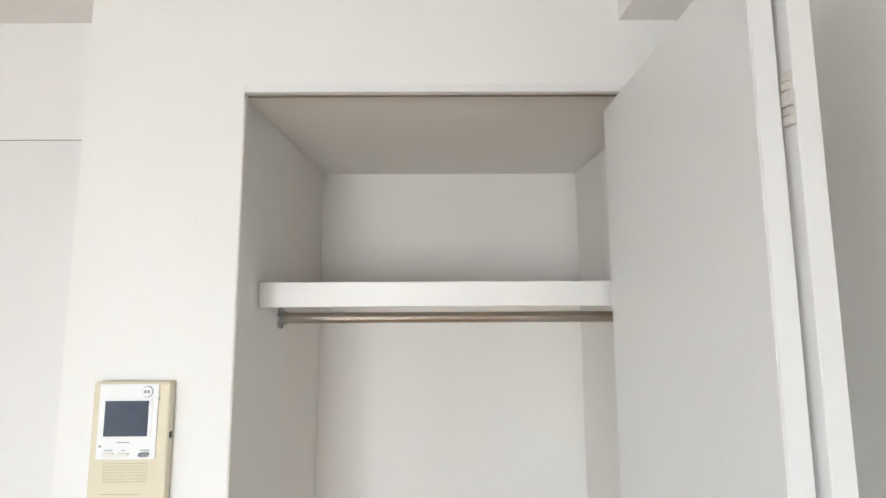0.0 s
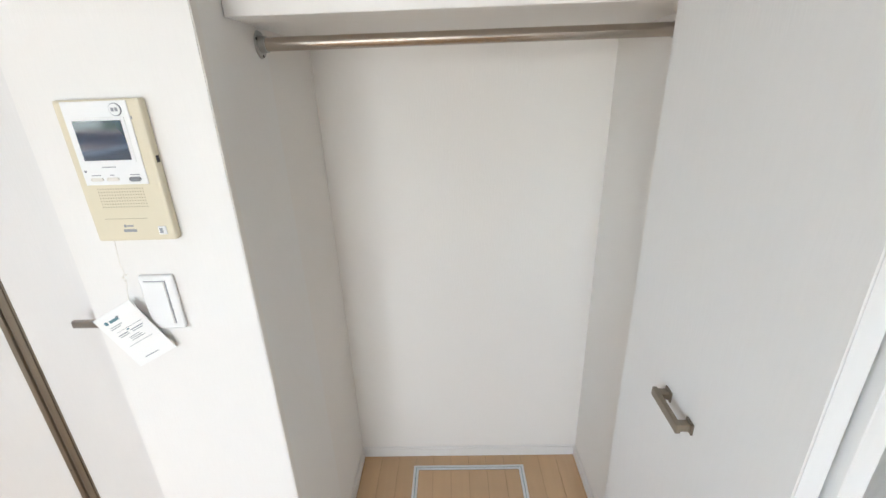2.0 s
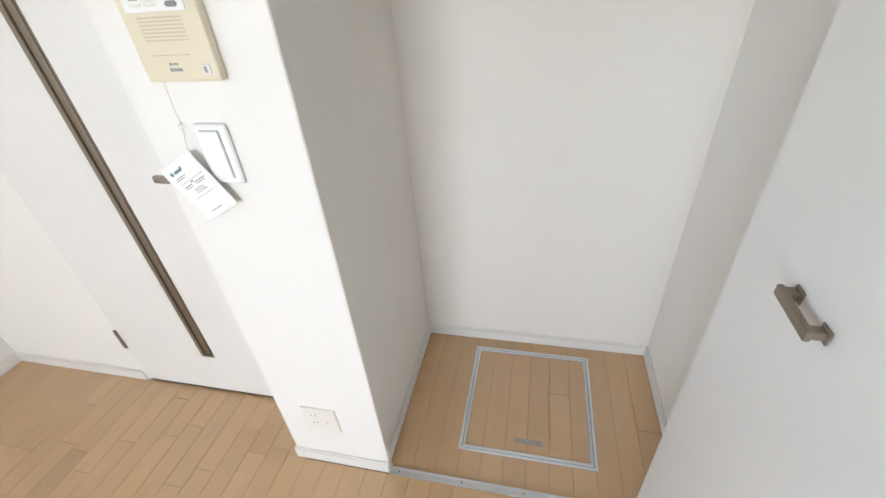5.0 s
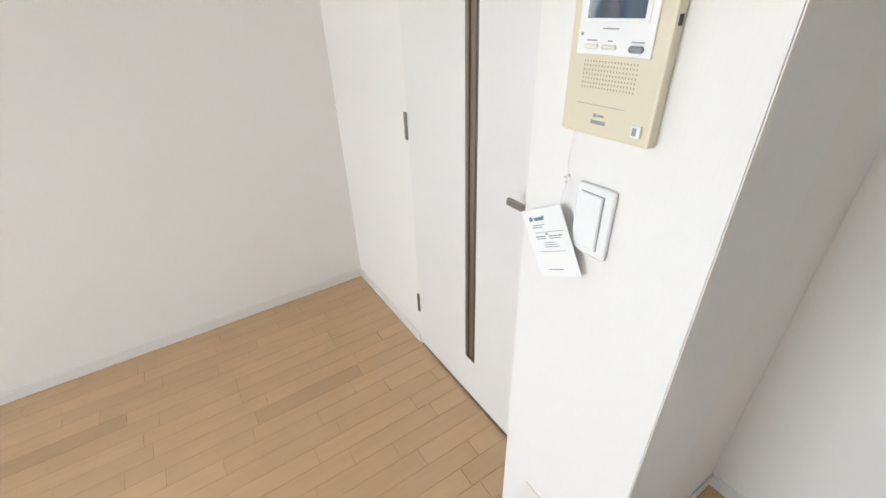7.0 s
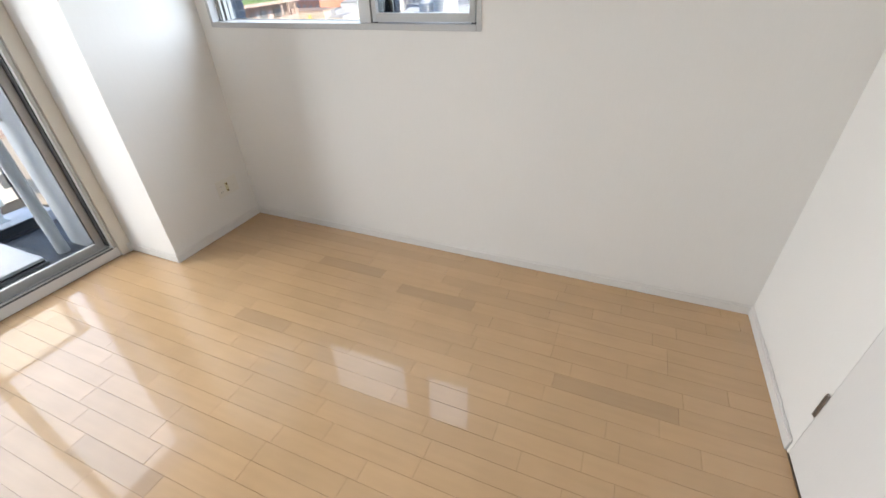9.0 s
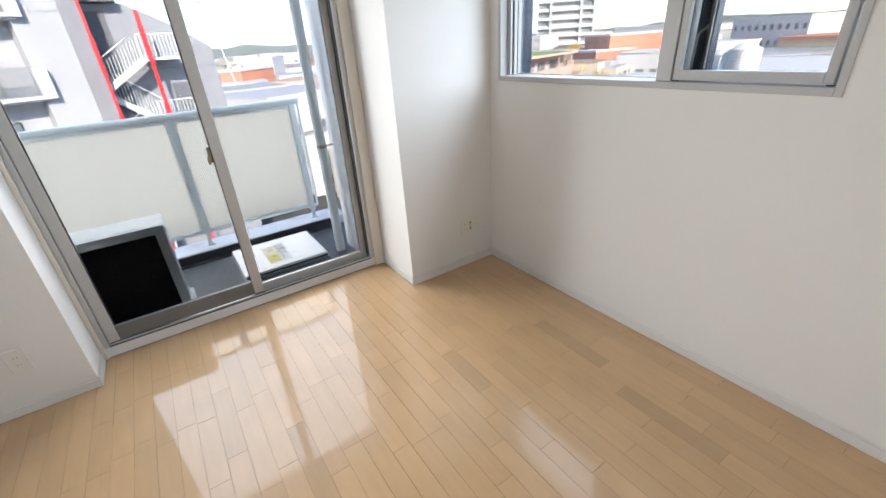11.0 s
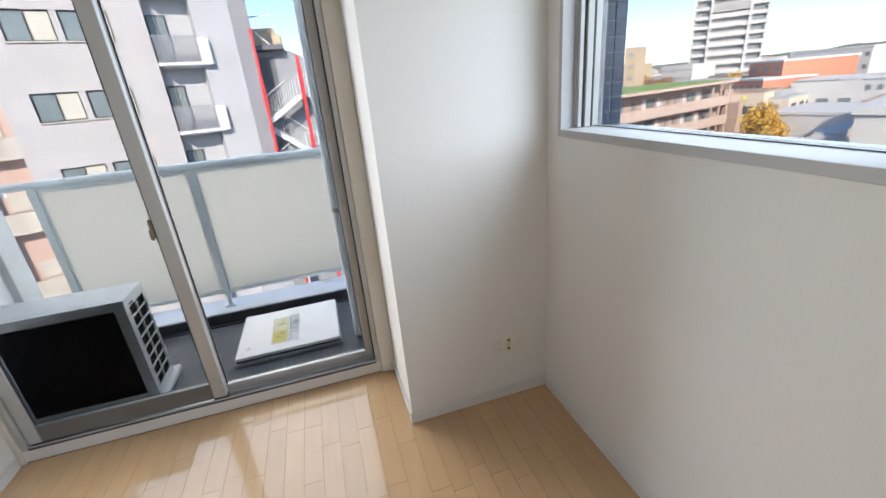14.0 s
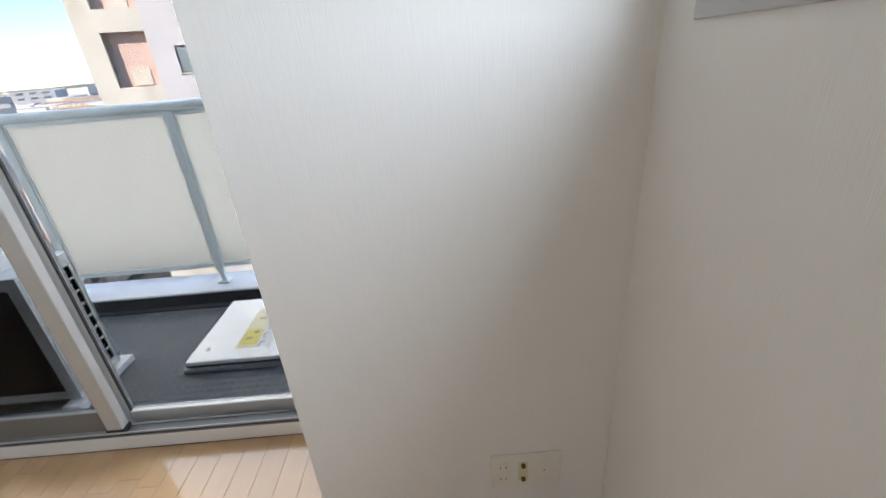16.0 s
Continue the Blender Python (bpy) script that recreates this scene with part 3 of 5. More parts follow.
# ---- the flush door with a slit of glass ----
def make_flush_door():
    door = tagged(new("door_1"), "flush white door, closed, with a tall bronze-framed glass slit", kind="structure")
    s0, s1, z0, z1 = -0.625, -0.566, 0.215, 1.86
    a, b = DOORX0 + 0.006, DOORX1 - 0.004
    part("door_leaf", boxes((a, s0, N - 0.003, N + 0.033, 0.015, DOORTOP - 0.004), (s1, b, N - 0.003, N + 0.033, 0.015, DOORTOP - 0.004),
                            (s0, s1, N - 0.003, N + 0.033, 0.015, z0), (s0, s1, N - 0.003, N + 0.033, z1, DOORTOP - 0.004)), "laminate", door, "white laminate door leaf")
    part("slit_frame", boxes((s0 + 0.0005, s0 + 0.016, N - 0.0045, N + 0.022, z0 + 0.0005, z1 - 0.0005), (s0 + 0.0175, s0 + 0.043, N + 0.001, N + 0.022, z0 + 0.012, z1 - 0.012), (s1 - 0.005, s1 - 0.0005, N - 0.0045, N + 0.022, z0 + 0.0005, z1 - 0.0005),
                             (s0 + 0.016, s1 - 0.005, N - 0.0045, N + 0.022, z0 + 0.0005, z0 + 0.010), (s0 + 0.016, s1 - 0.005, N - 0.0045, N + 0.022, z1 - 0.010, z1 - 0.0005), bevel=0.0008), "bronze", door, "bronze slit frame")
    part("slit_pane", boxes((s0 + 0.043, s1 - 0.005, N + 0.010, N + 0.014, z0 + 0.010, z1 - 0.010)), "black", door, "dark glass slit")
    parts("slit_screw", [(s0 + 0.007, s0 + 0.010, N - 0.0055, N - 0.0043, z, z + 0.003) for z in (0.45, 1.02, 1.55)], "black", door, "tiny frame screw")
    part("door_gap", boxes((DOORX0, DOORX1, N + 0.036, N + 0.04, 0.0, DOORTOP), (DOORX0, DOORX1, N + 0.0005, N + 0.03, DOORTOP - 0.0036, DOORTOP - 0.0004), (DOORX0 + 0.0004, DOORX0 + 0.0056, N + 0.006, N + 0.03, 0.01, DOORTOP - 0.004), ), "gapgrey", door, "grey gap strip behind the leaf")
    part("threshold_strip", boxes((DOORX0 + 0.001, DOORX1 - 0.001, N - 0.002, N + 0.034, 0.0005, 0.004)), "bronze", door, "dark threshold strip under the leaf")
    for z in (0.205, 1.008, 1.80):
        h = part("hinge", boxes((DOORX0 - 0.0075, DOORX0 + 0.0075, N - 0.010, N - 0.0035, z, z + 0.100), bevel=0.002), "nickel", door, "bronze-grey hinge")
        part("hinge_pin", boxes((DOORX0 - 0.0035, DOORX0 + 0.0035, N - 0.0125, N - 0.0102, z + 0.004, z + 0.047), (DOORX0 - 0.0035, DOORX0 + 0.0035, N - 0.0125, N - 0.0102, z + 0.053, z + 0.096), bevel=0.001), "nickel", h)
    handle = part("door_handle", boxes((-0.372, -0.262, N - 0.060, N - 0.046, 0.985, 1.005), bevel=0.003), "nickel", door, "satin nickel lever handle")
    bm = bmesh.new()
    tube(bm, (-0.276, N - 0.003, 0.995), (-0.276, N - 0.050, 0.995), 0.010, 14)
    tube(bm, (-0.276, N - 0.0032, 0.995), (-0.276, N - 0.012, 0.995), 0.024, 20)
    part("handle_rose", bm, "nickel", handle)


make_flush_door()


# ---- the closet's fittings ----
shelf = thing("closet_shelf", (CX0, 0.99, 1.652), "thick white painted closet shelf over a hanging rail", "shelf")
part("board", boxes((0.002, CX1 - CX0 - 0.002, 0.0, CB - 0.99 - 0.003, 0.0, 0.059), bevel=0.0015), "shelf", shelf)
rail = thing("hanging_rail", (CX0, 1.134, 1.618), "brushed steel hanging rail under the closet shelf", "clothes rail")
bm = bmesh.new()
tube(bm, (0.004, 0, 0), (CX1 - CX0 - 0.004, 0, 0), 0.0145, 24)
part("bar", bm, "chrome", rail, smooth=False)
for x in (0.0, CX1 - CX0):
    s = 1 if x == 0 else -1
    bm = bmesh.new()
    tube(bm, (x + s * 0.001, 0, 0), (x + s * 0.004, 0, 0), 0.029, 28, 0.0275)
    tube(bm, (x + s * 0.004, 0, 0), (x + s * 0.018, 0, 0), 0.0185, 24, 0.017)
    flange = part("flange", bm, "steelgrey", rail, "grey metal flange")
    for q in (0.6, 2.7, 4.8):
        bm = bmesh.new()
        tube(bm, (x + s * 0.004, 0.0235 * math.cos(q), 0.0235 * math.sin(q)), (x + s * 0.0052, 0.0235 * math.cos(q), 0.0235 * math.sin(q)), 0.0032, 10)
        part("flange_screw", bm, "gasket", flange, "dark recessed screw")


def make_hatch():
    x0, x1, y0, y1 = 0.389, 0.856, 0.965, 1.442
    h = thing("floor_hatch", ((x0 + x1) / 2, (y0 + y1) / 2, 0.0), "maple inspection hatch in an aluminium frame in the closet floor", "floor hatch")
    hx, hy = (x1 - x0) / 2, (y1 - y0) / 2

    def ring(a, b, z0, z1, w=0.0):
        return boxes((-hx + a, -hx + b, -hy + a, hy - a, z0, z1), (hx - b, hx - a, -hy + a, hy - a, z0, z1), (-hx + b, hx - b, -hy + a, -hy + b, z0, z1), (-hx + b, hx - b, hy - b, hy - a, z0, z1), bevel=0.0008)
    part("outer_frame", ring(0.0, 0.0095, 0.0005, 0.0035), "alu", h, "aluminium outer frame")
    part("inner_frame", ring(0.0120, 0.0215, 0.0005, 0.0032), "alu", h, "aluminium inner frame")
    part("seal", ring(0.0095, 0.0120, 0.0, 0.0012), "inkteal", h, "blue-grey seal")
    x = x0 + 0.0215
    k = math.ceil((0.245 - x) / -0.0757)
    edges = [x] + [0.245 + 0.0757 * i for i in range(1, 12) if x + 0.01 < 0.245 + 0.0757 * i < x1 - 0.03] + [x1 - 0.0215]
    for i, (a, b) in enumerate(zip(edges, edges[1:])):
        cuts = [y0 + 0.0215, y1 - 0.0215]
        if i == 4:
            cuts.insert(1, 1.245)
        for c, d in zip(cuts, cuts[1:]):
            part("lid_strip", boxes((a + 0.0005 - (x0 + x1) / 2, b - 0.0005 - (x0 + x1) / 2, c + 0.0005 - (y0 + y1) / 2, d - 0.0005 - (y0 + y1) / 2, -0.003, 0.0006), bevel=0.0004), "wood", h)
    bm = bmesh.new()
    vs = box(bm, -0.040, 0.040, -0.009, 0.009, 0.0009, 0.0022)
    tube(bm, (-0.040, 0, 0.0009), (-0.040, 0, 0.0021), 0.009, 20)
    tube(bm, (0.040, 0, 0.0009), (0.040, 0, 0.0021), 0.009, 20)
    bmesh.ops.transform(bm, matrix=Matrix.Translation((0.629 - (x0 + x1) / 2, 1.030 - (y0 + y1) / 2, 0)), verts=bm.verts)
    part("finger_pull", bm, "nickel", h, "oval metal finger pull")


make_hatch()


def make_folding_door():
    d = thing("folding_door", (0.96, 0.65, 0.0), "white two-leaf folding closet door, folded open against the wall", "folding door")
    o = Vector((0.96, 0.65, 0))
    turn = Matrix.Rotation(math.atan2(0.949 - 0.931, 0.875 - 0.43) * -1, 4, "Z")
    m1 = Matrix.Translation(Vector((0.931, 0.43, 0)) - o) @ turn
    a = part("leaf", boxes((0.0, 0.026, 0.0, 0.446, 0.012, 2.078), bevel=0.001, m=m1), "laminate", d, "white laminate door leaf")
    part("edge_strip", boxes((0.0012, 0.0248, -0.0012, 0.0, 0.013, 2.077), m=m1), "trim", a)
    part("second_leaf", boxes((0.0, 0.026, 0.0, 0.446, 0.012, 2.078), bevel=0.001, m=Matrix.Translation(Vector((0.964, 0.418, 0)) - o) @ Matrix.Rotation(radians(1.5), 4, "Z")), "laminate", d, "white laminate door leaf")
    for z in (0.20, 1.04, 1.86):
        bm = bmesh.new()
        for i, (za, zb, r) in enumerate(((0, 0.013, 0.0075), (0.014, 0.026, 0.006), (0.028, 0.050, 0.0085), (0.052, 0.064, 0.006), (0.065, 0.078, 0.0075))):
            box(bm, 0.9572 - o.x, 0.9638 - o.x, 0.424 - 0.75 * r - o.y, 0.424 + 0.75 * r - o.y, z + 0.74 * za, z + 0.74 * zb, bevel=0.0008)
        part("hinge", bm, "hinge", d, "pale metal folding hinge")
    bm = boxes((-0.026, -0.018, 0.174, 0.264, 0.001, 0.017), (-0.021, -0.001, 0.176, 0.190, 0.003, 0.015), (-0.021, -0.001, 0.246, 0.262, 0.003, 0.015), (-0.004, -0.0008, 0.172, 0.193, -0.001, 0.019), (-0.004, -0.0008, 0.243, 0.265, -0.001, 0.019), bevel=0.0018, segs=2,
               m=Matrix.Translation(Vector((0.931, 0.43, 1.010)) - o) @ turn)
    part("handle", bm, "bronze", d, "bronze metal bar handle")
    part("label_sticker", boxes((0.0185, 0.0265, -0.0015, -0.0008, 0.93, 0.985), m=Matrix.Translation(Vector((0.952, 0.4165, 0)) - o)), "paper", d, "small white maker's sticker")


make_folding_door()


# ---- on the pillar ----
def make_intercom():
    o = Vector((-0.006, PF, 1.389))
    t = thing("intercom", tuple(o), "yellowed beige wall intercom with a dark screen", "intercom")
    part("housing", boxes((-0.0735, 0.0735, -0.019, 0.0, -0.122, 0.127), bevel=0.005, segs=2), "beige", t, "beige plastic housing")
    part("front_panel", boxes((-0.059, 0.0535, -0.0215, -0.0190, -0.0155, 0.124), bevel=0.0008), "plastic", t, "glossy white front panel")
    part("screen_bezel", boxes((-0.052, 0.044, -0.0228, -0.0216, 0.0225, 0.098), bevel=0.0005), "plastic", t)
    part("screen", boxes((-0.0455, 0.0375, -0.0240, -0.0228, 0.0275, 0.093), bevel=0.0003), "screen", t, "dark display")
    bm = bmesh.new()
    tube(bm, (0.033, -0.0215, 0.110), (0.033, -0.0230, 0.110), 0.0105, 28)
    ring = part("call_button", bm, "grey", t, "round button")
    bm = bmesh.new()
    tube(bm, (0.033, -0.0230, 0.110), (0.033, -0.0240, 0.110), 0.0092, 28)
    part("button_cap", bm, "plastic", ring)
    part("button_mark", boxes((0.0275, 0.032, -0.0245, -0.0240, 0.107, 0.113), (0.034, 0.0385, -0.0245, -0.0240, 0.107, 0.113)), "grey", ring)
    for x in (-0.035, -0.007):
        part("small_button", boxes((x - 0.011, x + 0.011, -0.0235, -0.0215, -0.0085, -0.0025), bevel=0.002), "plate", t, "small pale button")
    bm = boxes((0.023, 0.043, -0.0240, -0.0215, -0.010, -0.002), bevel=0.003)
    part("grey_button", bm, "grey", t, "grey oval button")
    parts("printing", ((-0.020, 0.004, -0.0221, -0.0215, 0.015, 0.0165), (-0.043, -0.027, -0.0221, -0.0215, 0.0010, 0.0025), (-0.0100, -0.003, -0.0221, -0.0215, 0.0010, 0.0025),
                           (0.025, 0.042, -0.0221, -0.0215, 0.0010, 0.0025), (-0.054, -0.050, -0.0221, -0.0215, 0.007, 0.011), (0.0535, 0.0555, -0.0196, -0.0190, 0.094, 0.099)), "grey", t, "unreadable small printing")
    part("speaker_holes", boxes(*[(-0.0442 + 0.00476 * i, -0.0426 + 0.00476 * i, -0.0194, -0.0188, -0.0245 - 0.0055 * j, -0.0222 - 0.0055 * j) for i in range(18) for j in range(7)]), "beigedark", t, "grid of fine speaker holes", kind="stuff")
    part("battery_cover_line", boxes((-0.048, 0.030, -0.0195, -0.0188, -0.0790, -0.0783)), "beigedark", t)
    part("maker_mark", boxes((-0.020, 0.004, -0.0196, -0.0190, -0.104, -0.099), (-0.017, -0.013, -0.0196, -0.0190, -0.095, -0.090), (-0.011, 0.000, -0.0196, -0.0190, -0.094, -0.091)), "grey", t, "small grey maker's mark")
    part("corner_button", boxes((0.046, 0.061, -0.0220, -0.0190, -0.110, -0.094), bevel=0.001), "plastic", t, "small glossy square button")
    part("corner_button_mark", boxes((0.049, 0.055, -0.0226, -0.0220, -0.107, -0.097)), "grey", t)
    part("side_slot", boxes((0.0732, 0.0741, -0.014, -0.006, 0.020, 0.032)), "black", t, "dark side slot")


make_intercom()


def make_card():
    ax = Vector((-0.062, PF - 0.020, 1.140))
    t = thing("instruction_card", tuple(ax), "white printed instruction card hanging on a string from the intercom", "card")
    m = pose(0, 0, 0, 3, 0, 0) @ pose(0, 0, 0, 0, -28 + 0, 0)
    part("card", boxes((-0.100, 0.004, -0.0012, 0.0, -0.126, 0.004), bevel=0.0004, m=m), "paper", t, "white card")
    parts("printed_line", [(x0, x1, -0.0019, -0.0013, z - h, z) for x0, x1, z, h in (
        (-0.050, -0.044, -0.010, 0.004), (-0.080, -0.048, -0.026, 0.0015), (-0.082, -0.056, -0.030, 0.0015), (-0.078, -0.006, -0.040, 0.0008), (-0.080, -0.054, -0.0475, 0.002), (-0.046, -0.012, -0.0475, 0.002),
        (-0.078, -0.054, -0.052, 0.0015), (-0.044, -0.016, -0.052, 0.0015), (-0.062, -0.034, -0.060, 0.0012), (-0.062, -0.030, -0.064, 0.0012), (-0.062, -0.026, -0.068, 0.0012), (-0.078, -0.014, -0.077, 0.0008), (-0.070, -0.034, -0.112, 0.0016))], "ink", t, "grey printed line", m=m)
    bm = boxes((-0.070, -0.046, -0.0019, -0.0013, -0.018, -0.012), (-0.052, -0.046, -0.0019, -0.0013, -0.0455, -0.0425), m=m)
    tube(bm, m @ Vector((-0.079, -0.0013, -0.0145)), m @ Vector((-0.079, -0.0019, -0.0145)), 0.0045, 14)
    part("printed_mark", bm, "inkteal", t, "teal printed mark")
    cu = bpy.data.curves.new("string", "CURVE")
    cu.dimensions, cu.bevel_depth, cu.bevel_resolution = "3D", 0.0008, 1
    sp = cu.splines.new("POLY")
    pts = [(0.003, 0.010, 0.127), (-0.001, 0.012, 0.100), (-0.004, 0.013, 0.075), (0.000, 0.012, 0.058), (-0.005, 0.011, 0.050), (0.002, 0.009, 0.043), (-0.001, 0.006, 0.025), (0.0, 0.0, 0.0)]
    sp.points.add(len(pts) - 1)
    for q, (x, y, z) in zip(sp.points, pts):
        q.co = (x, y, z, 1)
    cu.materials.append(M["plate"])
    s = new("string", cu)
    s.parent = t
    part("knot", boxes((-0.008, -0.003, 0.009, 0.013, 0.046, 0.050), (-0.001, 0.004, 0.009, 0.013, 0.052, 0.055), (-0.004, 0.001, 0.008, 0.012, 0.039, 0.042), bevel=0.001), "plate", t)


make_card()

sw = thing("light_switch", (-0.0055, PF, 1.131), "white wide-rocker light switch on the papered pillar", "light switch")
part("plate", boxes((-0.035, 0.035, -0.0095, 0.0, -0.060, 0.060), bevel=0.0065, segs=4), "plastic", sw, "glossy white plate")
part("rocker", boxes((-0.0225, 0.0165, -0.0118, -0.0095, -0.0465, 0.0465), bevel=0.001), "plastic", sw, "white rocker")
# Grey strips paint the rocker's shadow line, on two sides only.
part("rocker_gap", boxes((-0.0245, 0.0190, -0.0099, -0.0093, 0.0468, 0.0485), (0.0168, 0.0195, -0.0099, -0.0093, -0.0465, 0.0485)), "grey", sw)


def socket_plate(name, at, w, h, label, turn, modules):
    """A cream wall plate, with its modules: u and v of the middle, kind."""
    t = thing(name, at, label, "wall socket", turn=turn)
    part("plate", boxes((-w / 2, w / 2, -0.006, 0.0, -h / 2, h / 2), bevel=0.002), "plate", t, "cream plastic plate")
    for u, v, kind in modules:
        if kind == "power":
            part("insert", boxes((u - 0.011, u + 0.011, -0.0072, -0.006, v - 0.030, v + 0.030), bevel=0.0006), "plate", t)
            parts("slot", [(u + a, u + a + 0.0016, -0.0076, -0.0071, v + b_ - 0.0035, v + b_ + 0.0035) for a in (-0.0068, 0.0052) for b_ in (-0.018, 0.018)], "black", t, "dark socket slot")
        elif kind == "aerial":
            part("insert", boxes((u - 0.011, u + 0.011, -0.0072, -0.006, v - 0.030, v + 0.030), bevel=0.0006), "sticker", t)
            for b_ in (-0.0215, 0.0215):
                bm = bmesh.new()
                tube(bm, (u, -0.0071, v + b_), (u, -0.0130, v + b_), 0.0052, 16)
                pin = part("aerial_jack", bm, "brass", t, "brass aerial jack")
                bm = bmesh.new()
                tube(bm, (u, -0.0130, v + b_), (u, -0.0134, v + b_), 0.0030, 12)
                part("jack_hole", bm, "black", pin)
        else:
            bm = bmesh.new()
            tube(bm, (u, -0.006, v), (u, -0.0066, v), 0.0022, 12)
            part("plate_hole", bm, "grey", t, "small plugged hole")
    return t


socket_plate("wall_socket", (-0.017, PF, 0.2525), 0.116, 0.111, "cream double socket plate low on the papered pillar", 0, ((-0.018, 0.006, "power"), (0.022, -0.006, "hole")))
socket_plate("wall_socket", (-1.530, COLY, 0.284), 0.158, 0.106, "cream socket plate with brass aerial jacks low on the corner column", 180, ((-0.052, 0.0, "power"), (-0.007, 0.0, "aerial"), (0.042, -0.002, "hole")))
socket_plate("wall_socket", (0.806, EASTY, 0.270), 0.072, 0.115, "cream single socket plate beside the balcony door", 180, ((0.0, 0.0, "power"),))


# ---- the balcony ----
BZ = -0.052
RY = -3.515
solid("balcony_floor", boxes((-1.20, 1.25, -3.62, S - 0.10, -0.30, BZ)), "balcony", "dark grey patterned balcony sheet")
solid("balcony_curb", boxes((-1.20, 1.25, -3.640, -3.400, BZ, 0.030), bevel=0.006), "curb", "pale coated balcony curb")
solid("balcony_gutter", boxes((-1.06, 0.945, -3.400, -3.388, BZ + 0.0005, 0.024), (-1.06, 0.945, -3.388, -3.352, BZ + 0.0005, BZ + 0.010)), "gutter", "dark curb face and gutter")
bm = bmesh.new()
for i in range(50):
    for j in range(24):
        x, y = -1.02 + i * 0.0385, -2.49 - j * 0.036
        if -0.83 < x < -0.17 and y < -2.78 or y < -3.34:
            continue
        box(bm, x - 0.009, x + 0.009, y - 0.0065, y + 0.0065, BZ, BZ + 0.0016)
solid("balcony_studs", bm, "stud", "raised anti-slip studs", kind="stuff")
solid("balcony_wing_west", boxes((-1.24, -1.012, -2.93, S - 0.10, -0.30, 2.55)), "extwall", "pale rendered wing wall")
solid("balcony_partition", boxes((0.960, 1.10, -3.30, S - 0.10, BZ, 2.55)), "extwall", "pale rendered balcony side wall")
solid("balcony_corner_post", boxes((0.925, 1.10, -3.47, -3.30, BZ, 2.55), bevel=0.004), "acpaint", "grey coated corner post")
solid("exterior_wall_below_door", boxes((COLX, EASTX, S - 0.14, S - 0.10, BZ, 0.045)), "extwall", "rendered upstand under the balcony door")
solid("exterior_wall_over_door", boxes((COLX, EASTX, S - 0.14, S - 0.10, HEAD, 2.55)), "extwall", "rendered wall over the balcony door")
# The rest of the block, unseen, added as a mass that shades the balcony.
solid("block", boxes((W - 0.17, 9.0, S - 0.2, 9.0, CEIL + 0.35, 3.3), (E_ + 0.16, 9.0, S - 0.12, 9.0, -14.0, CEIL + 0.35), (W - 0.17, E_ + 0.16, CB + 0.13, 9.0, -14.0, CEIL + 0.35), (W - 0.17, E_ + 0.16, S - 0.12, CB + 0.13, -14.0, -0.31)), "extwall", "unseen apartment block added round the flat for shade")


def make_railing():
    t = thing("balcony_railing", (0, RY, 0.030), "grey-green aluminium railing with frosted panels on the balcony curb", "railing")
    z = 1.000
    bm = bmesh.new()
    vs = tube(bm, (-1.005, 0, z), (0.905, 0, z), 0.0245, 20)
    part("handrail", bm, "aluwhite", t, "round-edged handrail", smooth=False)
    part("handrail_bracket", boxes((0.905, 0.924, -0.016, 0.016, z - 0.045, z - 0.008), bevel=0.003), "aluwhite", t)
    posts = (0.770, -0.078, -0.945)
    for x in posts:
        p = part("post", boxes((x - 0.022, x + 0.022, -0.022, 0.020, 0.075, z - 0.018), (x - 0.014, x + 0.014, -0.014, 0.014, 0.008, 0.075), bevel=0.003), "aluwhite", t, "square post")
        part("post_foot", boxes((x - 0.034, x + 0.034, -0.030, 0.030, 0.0, 0.009), (x - 0.024, x + 0.024, -0.020, 0.020, 0.009, 0.016), bevel=0.002), "aluwhite", p, "bolted foot plate")
        for zz in (0.040, 0.105):
            bm = bmesh.new()
            tube(bm, (x, 0.014 if zz < 0.07 else 0.020, zz), (x, 0.018 if zz < 0.07 else 0.024, zz), 0.004, 8)
            part("post_bolt", bm, "grey", p)
    for a, b in ((-0.922, -0.101), (-0.055, 0.747)):
        f = part("infill_frame", boxes((a, b, -0.012, 0.012, 0.100, 0.128), (a, b, -0.010, 0.010, z - 0.044, z - 0.022), (a, a + 0.008, -0.010, 0.010, 0.128, z - 0.044), (b - 0.008, b, -0.010, 0.010, 0.128, z - 0.044), bevel=0.002), "aluwhite", t, "panel frame")
        part("frosted_panel", boxes((a + 0.006, b - 0.006, -0.003, 0.003, 0.125, z - 0.041)), "frosted", f, "frosted white panel")
    part("end_frame", boxes((-1.003, -0.990, -0.010, 0.010, 0.10, z - 0.022), (-0.990, -0.968, -0.010, 0.010, 0.100, 0.122), bevel=0.002), "aluwhite", t)
    parts("end_bracket", [(-0.986, -0.972, 0.004, 0.020, zz, zz + 0.05) for zz in (0.25, 0.45, 0.65, 0.82)], "aluwhite", t, "stepped end bracket", bevel=0.002)


make_railing()

pipe = thing("drain_pipe", (-0.925, -2.860, BZ), "grey painted drain pipe clamped beside the balcony wall", "drain pipe")
bm = bmesh.new()
tube(bm, (0, 0, 0), (0, 0, 2.60), 0.0345, 28)
part("tube", bm, "pipe", pipe, smooth=False)
for z in (0.815, 1.955):
    bm = bmesh.new()
    tube(bm, (0, 0, z), (0, 0, z + 0.022), 0.0375, 28)
    box(bm, -0.088, -0.030, -0.010, 0.010, z + 0.004, z + 0.018, bevel=0.002)
    part("pipe_clamp", bm, "nickel", pipe, "dark metal pipe clamp")
side_pipe = thing("thin_pipe", (0.945, -3.02, BZ), "thin grey pipe on the balcony side wall", "pipe")
